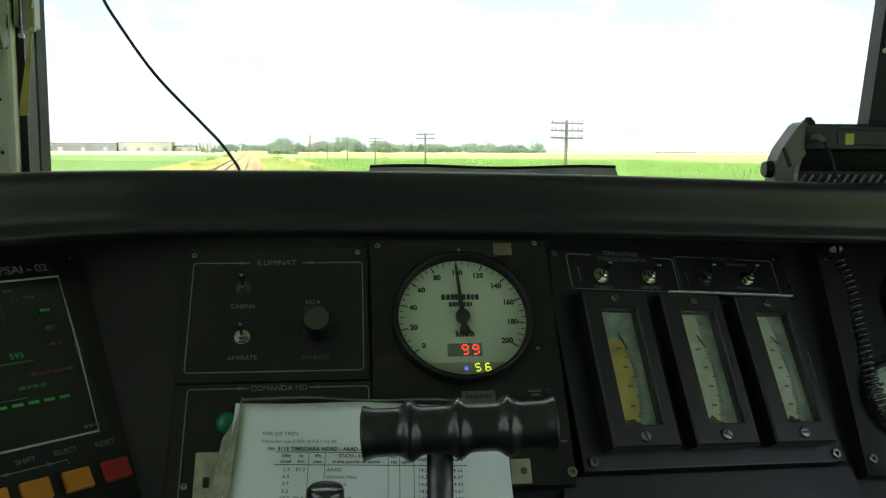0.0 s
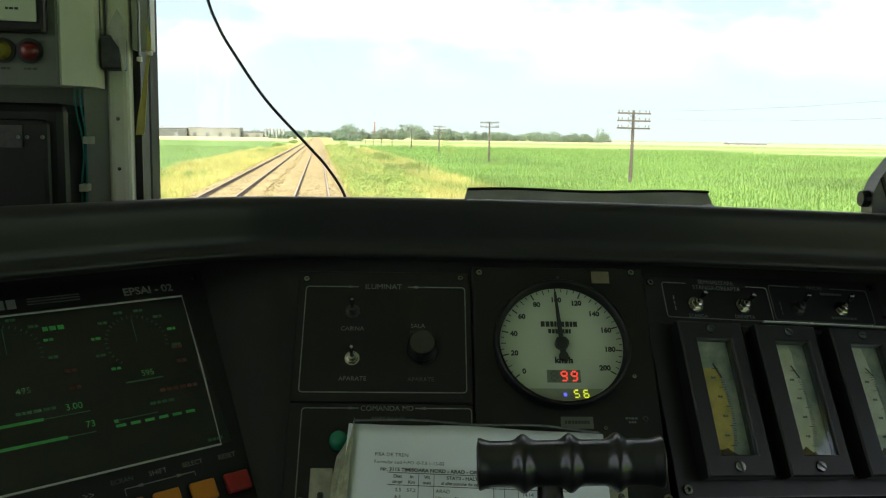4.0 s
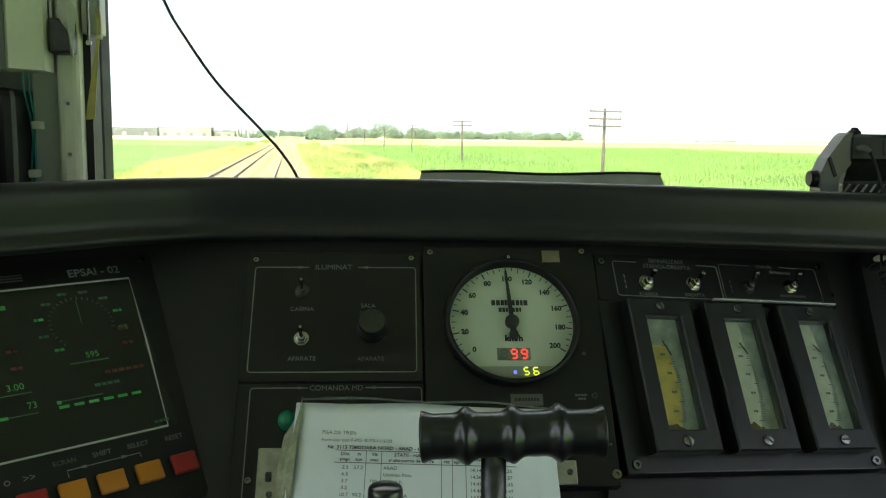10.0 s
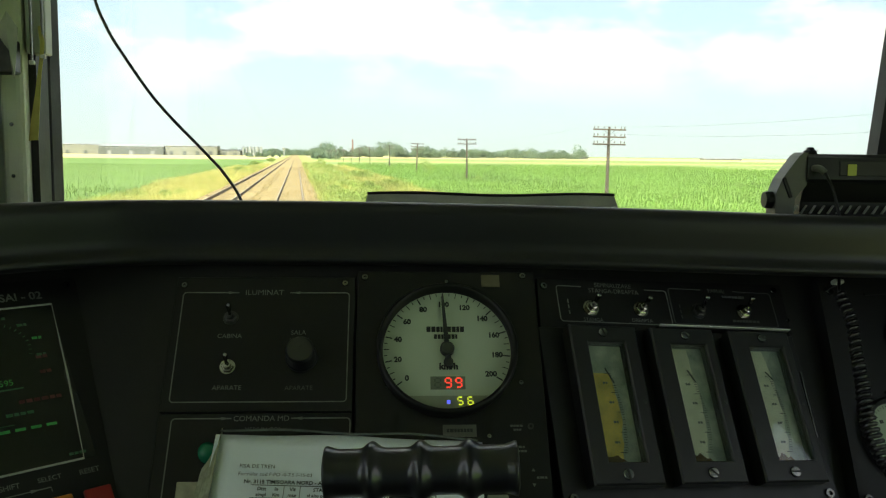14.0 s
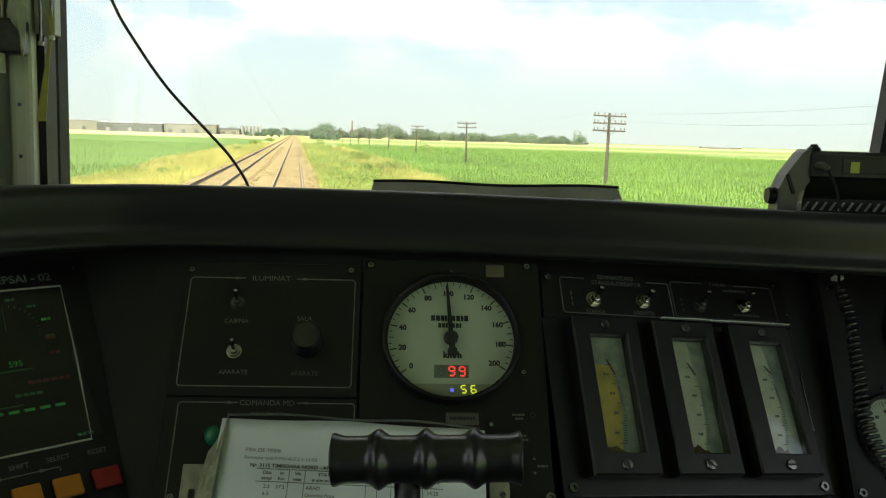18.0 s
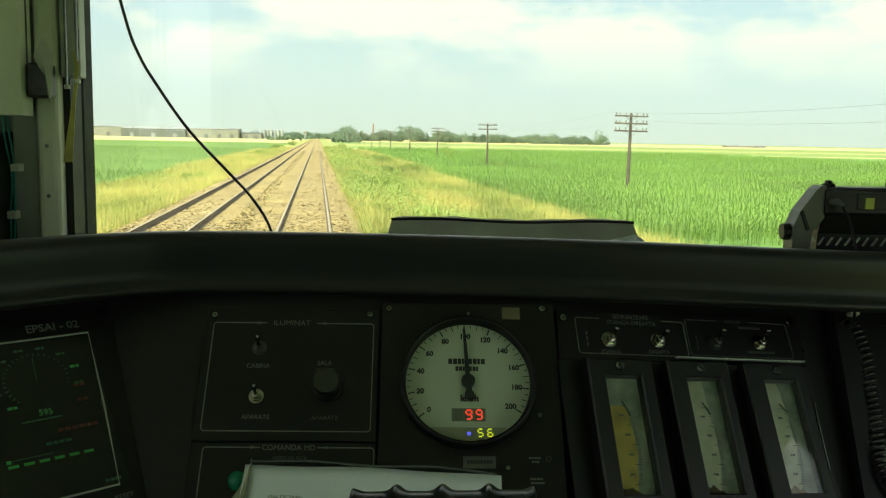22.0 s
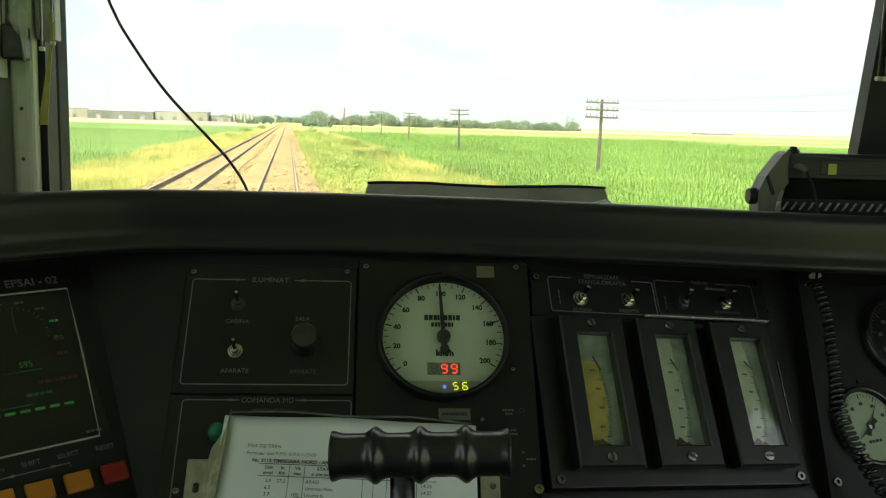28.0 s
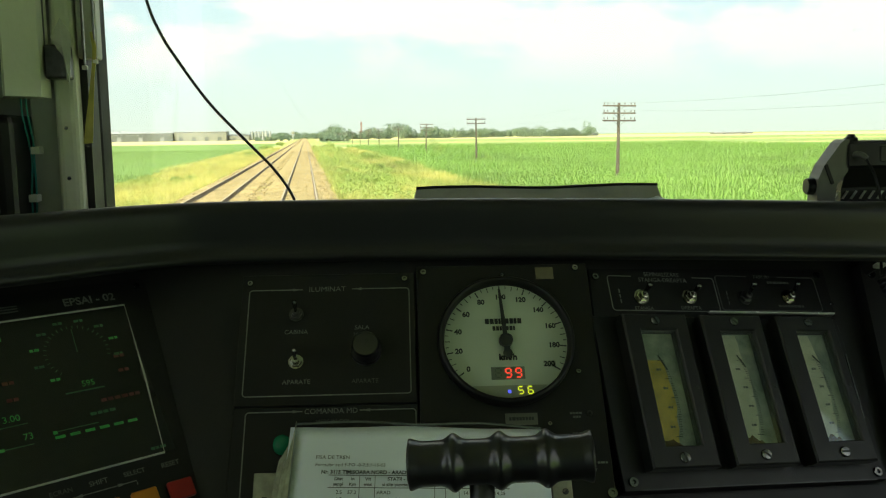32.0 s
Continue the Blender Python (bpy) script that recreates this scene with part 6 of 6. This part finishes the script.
for i in range(n + 1):
    q = i / n
    x, y = 0.1455 + q * 0.268, 0.972 - q * 0.030
    z = -0.0425 + 0.0012 * math.sin(q * 9) + 0.0006 * math.sin(q * 31)
    top.append((bm.verts.new((x, y, z)), bm.verts.new((x + 0.01, y + 0.05, z - 0.001))))
    sl = 0.020 * max(0.0, 1 - q * 4) - 0.010 * max(0.0, q * 4 - 3)
    bot.append((bm.verts.new((x - sl, y - 0.045, -0.10)), bm.verts.new((x + 0.01 - sl, y + 0.05, -0.10))))
for i in range(n):
    bm.faces.new((top[i][0], top[i + 1][0], top[i + 1][1], top[i][1]))
    bm.faces.new((top[i][0], top[i + 1][0], bot[i + 1][0], bot[i][0]))
    bm.faces.new((top[i][1], top[i + 1][1], bot[i + 1][1], bot[i][1]))
for i in (0, n):
    bm.faces.new((top[i][0], top[i][1], bot[i][1], bot[i][0]))
part("board", bm, BOARD, t)
bm = tube([(v[0], v[1], v[2]) for v in [(0.1450 + q / 16 * 0.269, 0.971 - q / 16 * 0.030, -0.0418 + 0.0012 * math.sin(q / 16 * 9)) for q in range(17)]], 0.0016, 6)
part("edge_piping", bm, BLACK, t)
bm = bmesh.new()
ridge = [(0.376, -0.0605), (0.386, -0.0580), (0.396, -0.0562), (0.4085, -0.0528), (0.4145, -0.0552), (0.4200, -0.0586)]
lay = []
for k, (x, z) in enumerate(ridge):
    lay.append([bm.verts.new((x + 0.0006 * r0, 0.9245 - 0.0022 * (k % 2) * r0 - 0.002 * r0 + dy, z - 0.0035 * r0)) for r0 in range(4) for dy in (0, 0.0006)])
for p, q in zip(lay, lay[1:]):
    for a in range(0, 6, 2):
        bm.faces.new((p[a], p[a + 2], q[a + 2], q[a])), bm.faces.new((p[a + 1], q[a + 1], q[a + 3], p[a + 3]))
    bm.faces.new((p[0], q[0], q[1], p[1])), bm.faces.new((p[6], p[7], q[7], q[6]))
part("light_flap", bm, FLAP, t, "crumpled grey paper edge")

cb = thing("hanging_cable", pose(0, 0, EYE), "thin black cable hanging across the windscreen", "cable")
pts = smooth_path([(-0.192, 1.00, 0.42), (-0.163, 1.00, 0.27), (-0.138, 1.00, 0.165), (-0.126, 1.00, 0.131), (-0.111, 1.00, 0.104), (-0.0755, 1.00, 0.052), (-0.0285, 1.00, 0.001), (-0.008, 0.998, -0.022), (0.0105, 0.995, -0.052), (0.020, 0.985, -0.090)], 6)
part("cord", tube(pts, 0.0017, 8), BAKE, cb, smooth=True)

rd = thing("train_radio", pose(0.555, 0.862, EYE, 0, 0, -8), "black train radio set on a grey bracket with cooling fins", "radio set")


def yz_plate(poly, x0, x1, bm=None):
    """A plate upright across x from (y, z) points."""
    bm = bm or bmesh.new()
    a = [bm.verts.new((x0, y, z)) for y, z in poly]
    b = [bm.verts.new((x1, y, z)) for y, z in poly]
    bm.faces.new(a), bm.faces.new(b)
    for i in range(len(poly)):
        q = (i + 1) % len(poly)
        bm.faces.new((a[i], a[q], b[q], b[i]))
    return bm


body = [(-0.016, -0.020), (-0.014, 0.002), (-0.008, 0.0055), (0.018, 0.0058), (0.02, -0.075), (0.002, -0.075), (0.000, -0.044), (-0.010, -0.024)]
part("housing", yz_plate(body, 0.030, 0.250), RADIO, rd)
bm = bmesh.new()
pl = [(-0.001, -0.075), (0.000, -0.034), (0.0055, -0.020), (0.022, 0.0035), (0.0265, 0.0070), (0.0310, 0.0070), (0.0310, -0.026), (0.0200, -0.040), (0.0165, -0.075)]
fr = [bm.verts.new((x, -0.012, z)) for x, z in pl]
bk = [bm.verts.new((x, 0.012, z)) for x, z in pl]
bm.faces.new(fr), bm.faces.new(bk)
for i in range(len(pl)):
    q = (i + 1) % len(pl)
    bm.faces.new((fr[i], fr[q], bk[q], bk[i]))
part("bracket", bm, RADIOG, rd, "grey sloping mounting bracket")
part("bracket_slot", box(-0.0022, 0.0022, -0.0010, 0.0010, -0.011, 0.011, 0.0008, 1), PLATE, rd).matrix_basis = pose(0.0110, -0.0125, -0.029, 0, -22, 0)
kn = part("side_knob", lathe([(0.0080, 0), (0.0092, 0.003), (0.0092, 0.011), (0.0070, 0.0135), (0.0045, 0.0140), (0.0045, 0.022)], 14), PLATE, rd)
kn.matrix_basis = pose(-0.008, 0.0, -0.042, 0, 90, 0)
kn2 = part("top_knob", lathe([(0.0058, 0), (0.0070, 0.0015), (0.0066, 0.0040), (0.0040, 0.0058), (0.0034, 0.0078), (0, 0.0082)], 9), PLATE, rd)
kn2.location = (0.038, 0.0, 0.0045)
part("recess", box(0.062, 0.240, -0.0165, -0.0145, -0.0165, -0.0005, 0.0008, 1), RADIO, rd)
part("display", box(0.0700, 0.0790, -0.0175, -0.0162, -0.0160, -0.0045), OLIVE, rd, "small olive-green lit display")
em = part("emblem", lathe([(0.0048, 0), (0.0048, 0.0008), (0, 0.001)], 18), CLIP, rd, "round pale emblem")
em.matrix_basis = pose(0.154, -0.0163, -0.0135, 90, 0, 0)
part("plug", tube(smooth_path([(0.036, -0.014, -0.009), (0.039, -0.022, -0.009), (0.043, -0.025, -0.013)], 4), 0.0035, 8), RADIOG, rd, smooth=True)
part("lead", tube(smooth_path([(0.043, -0.025, -0.013), (0.050, -0.028, -0.028), (0.054, -0.032, -0.046), (0.056, -0.036, -0.062), (0.058, -0.040, -0.090)], 6), 0.0015, 6), PLATE, rd, smooth=True)
part("label_plate", yz_plate([(-0.0078, -0.026), (-0.0010, -0.040), (0.0, -0.040), (0.0, -0.026)], 0.105, 0.150), METERM, rd)
for i in range(19):
    x = 0.024 + i * 0.0094
    f = part("cooling_fin", box(-0.00022, 0.00022, -0.0035, 0.004, -0.005, 0.005), BEIGED, rd)
    f.matrix_basis = pose(x, -0.001, -0.0515, 0, 32, 0)

# ---- left cabinet, box, wires ----
ca = thing("wall_cabinet", pose(0, 0, EYE), "beige metal wall cabinet with a meter, yellow and red lamps", "cabinet")
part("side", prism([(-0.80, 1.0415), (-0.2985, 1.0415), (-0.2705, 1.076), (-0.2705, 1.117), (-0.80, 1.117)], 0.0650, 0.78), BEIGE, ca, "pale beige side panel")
part("front", box(-0.80, -0.3000, 1.035, 1.041, 0.0615, 0.78, 0.002, 1), CABF, ca, "grey-green front panel, darkened for shade")
ml = part("meter_frame", box(-0.45, -0.3085, 1.020, 1.036, 0.118, 0.29, 0.004), PLATE, ca, "black square meter frame")
part("meter_dial", box(-0.435, -0.3160, 1.0175, 1.021, 0.1295, 0.275), DIAL, ml)
part("meter_arc", strip([(-0.435 + 0.09 * k / 8 + 0.006, 0.22 + 0.03 * math.sin(k / 8 * 3.14)) for k in range(9)], 0.001, 0, 0.0004), INK, ml).matrix_basis = pose(0, 1.0174, 0, 90, 0, 0)
for dx in (-0.340, -0.362, -0.390):
    bars(dx, 0, 0, 0.014, 0.0025, 3, INK, ml, at_m=pose(dx, 1.0174, 0.1425, 90, 0, 0))
for x, m, lab in ((-0.3285, LAMPR, "red indicator lamp"), (-0.3565, LAMPY, "yellow indicator lamp")):
    b = part("indicator_lamp", lathe([(0.0098, 0), (0.0098, 0.004), (0.0086, 0.0045), (0.0080, 0.009), (0.005, 0.0112), (0, 0.0116)], 20), m, ca, lab, smooth=True)
    b.matrix_basis = pose(x, 1.035, 0.100, 90, 0, 0)
    part("lamp_ring", lathe([(0.0135, 0), (0.0135, 0.003), (0.0098, 0.0035)], 20, close=False), PLATE, b)
    bars(x, 0, 0, 0.014, 0.0022, 3, INK, ca, at_m=pose(x, 1.0345, 0.081, 90, 0, 0))
db = thing("relay_box", pose(0, 0, EYE), "black equipment box with a small rating plate", "equipment box")
part("case", box(-0.80, -0.3030, 1.065, 1.19, -0.30, 0.0455, 0.010), PLATE, db)
part("cover", box(-0.80, -0.3190, 1.055, 1.067, -0.30, 0.0270, 0.006), PLATE, db)
part("rating_plate", box(-0.410, -0.3465, 1.0535, 1.0555, -0.0050, 0.0200), DARKSTEEL, db, "worn metal rating plate")
for x in (-0.3505, -0.3412, -0.3250):
    s = screw(0, 0, 0, 0.003, db)
    s.matrix_basis = pose(x, 1.0535 if x < -0.345 else 1.0550, 0.0070, 90, 0, 0) @ Matrix.Diagonal((0.0026, 0.0026, 0.0026, 1))
for off, lab in ((0.0, "thin teal insulated wire clipped to the wall"), (0.006, "thin teal insulated wire looping beside another")):
    wv = thing("teal_wire", pose(0, 0, EYE), lab, "wire", "clipped wires")
    part("wire", tube(smooth_path([(-0.3060 + off * 0.7, 1.118, 0.090), (-0.3045 + off, 1.116, 0.045), (-0.2985 + off * 0.8, 1.112, 0.015), (-0.2955 + off * 0.4, 1.110, -0.012), (-0.2990 + off * 0.9, 1.112, -0.045), (-0.3005 + off * 0.5, 1.114, -0.10)], 6), 0.0013, 6), TEAL, wv, smooth=True)
for x, z in ((-0.2900, 0.0040), (-0.2960, -0.0525)):
    c = thing("wire_clip", pose(x, 1.112, EYE + z), "small white plastic wire clip", "cable clip", "wire clips")
    part("body", box(-0.005, 0.005, -0.008, 0.01, -0.0045, 0.0045, 0.001), CLIP, c)
# rods, bracket and torn tape on the pillar
for x, yr, z0, lab in ((-0.2705, 1.100, 0.118, "thin steel rod along the cabinet edge"), (-0.2270, 1.100, 0.101, "thin steel rod beside the window"), (-0.2150, 1.100, 0.108, "thin steel rod beside the window"),
                       (0.7350, 0.925, 0.094, "thin steel rod before the corner pillar"), (0.7430, 0.925, 0.094, "thin steel rod before the corner pillar")):
    r_ = thing("steel_rod", pose(x, yr, EYE), lab, "rod", "rods beside the window")
    part("rod", tube([(0, 0, z0), (0, 0, 0.78)], 0.0016, 8), DARKSTEEL if x < -0.25 else STEEL, r_)
    part("tip", box(-0.003, 0.003, -0.003, 0.003, z0 - 0.004, z0 + 0.001, 0.0008, 1), CLIP if x > -0.25 else PLATE, r_)
br = thing("rod_bracket", pose(-0.2550, 1.098, EYE + 0.106), "dark rod bracket wrapped in torn pale tape", "bracket")
part("body", box(-0.0135, 0.0115, -0.012, 0.02, -0.020, 0.019, 0.003), DARKSTEEL, br)
bm = bmesh.new()
tv = [(-0.004, 0.026), (0.008, 0.048), (0.018, 0.030), (0.0165, 0.004), (0.0145, -0.026), (0.0105, -0.022), (0.011, 0.002), (0.004, 0.012)]
a = [bm.verts.new((x, -0.014 - 0.003 * math.sin(i * 2.1), z)) for i, (x, z) in enumerate(tv)]
c = bm.verts.new((0.009, -0.019, 0.016))
for i in range(len(a)):
    bm.faces.new((a[i], a[(i + 1) % len(a)], c))
r = bmesh.ops.extrude_face_region(bm, geom=list(bm.faces))
for v in [q for q in r["geom"] if isinstance(q, bmesh.types.BMVert)]:
    v.co.y += 0.0006
part("torn_tape", bm, FOIL, br, "crumpled pale adhesive tape")
sr = thing("yellow_strap", pose(0.0115, 1.098, EYE), "faded yellow fabric strap hanging beside the window", "strap")
bm = bmesh.new()
pr = [(-0.2290, 0.140, 0.0016), (-0.2262, 0.122, 0.0022), (-0.2275, 0.105, 0.0020), (-0.2305, 0.085, 0.0022), (-0.2340, 0.058, 0.0034), (-0.2375, 0.032, 0.0046), (-0.2398, 0.011, 0.0050)]
vs = [[bm.verts.new((x - w, -0.001 * math.sin(i), z)), bm.verts.new((x + w, 0.001 * math.cos(i), z + 0.001))] for i, (x, z, w) in enumerate(pr)]
for p, q in zip(vs, vs[1:]):
    bm.faces.new((p[0], p[1], q[1], q[0]))
r = bmesh.ops.extrude_face_region(bm, geom=list(bm.faces))
for v in [q for q in r["geom"] if isinstance(q, bmesh.types.BMVert)]:
    v.co.y += 0.001
part("webbing", bm, STRAPM, sr)
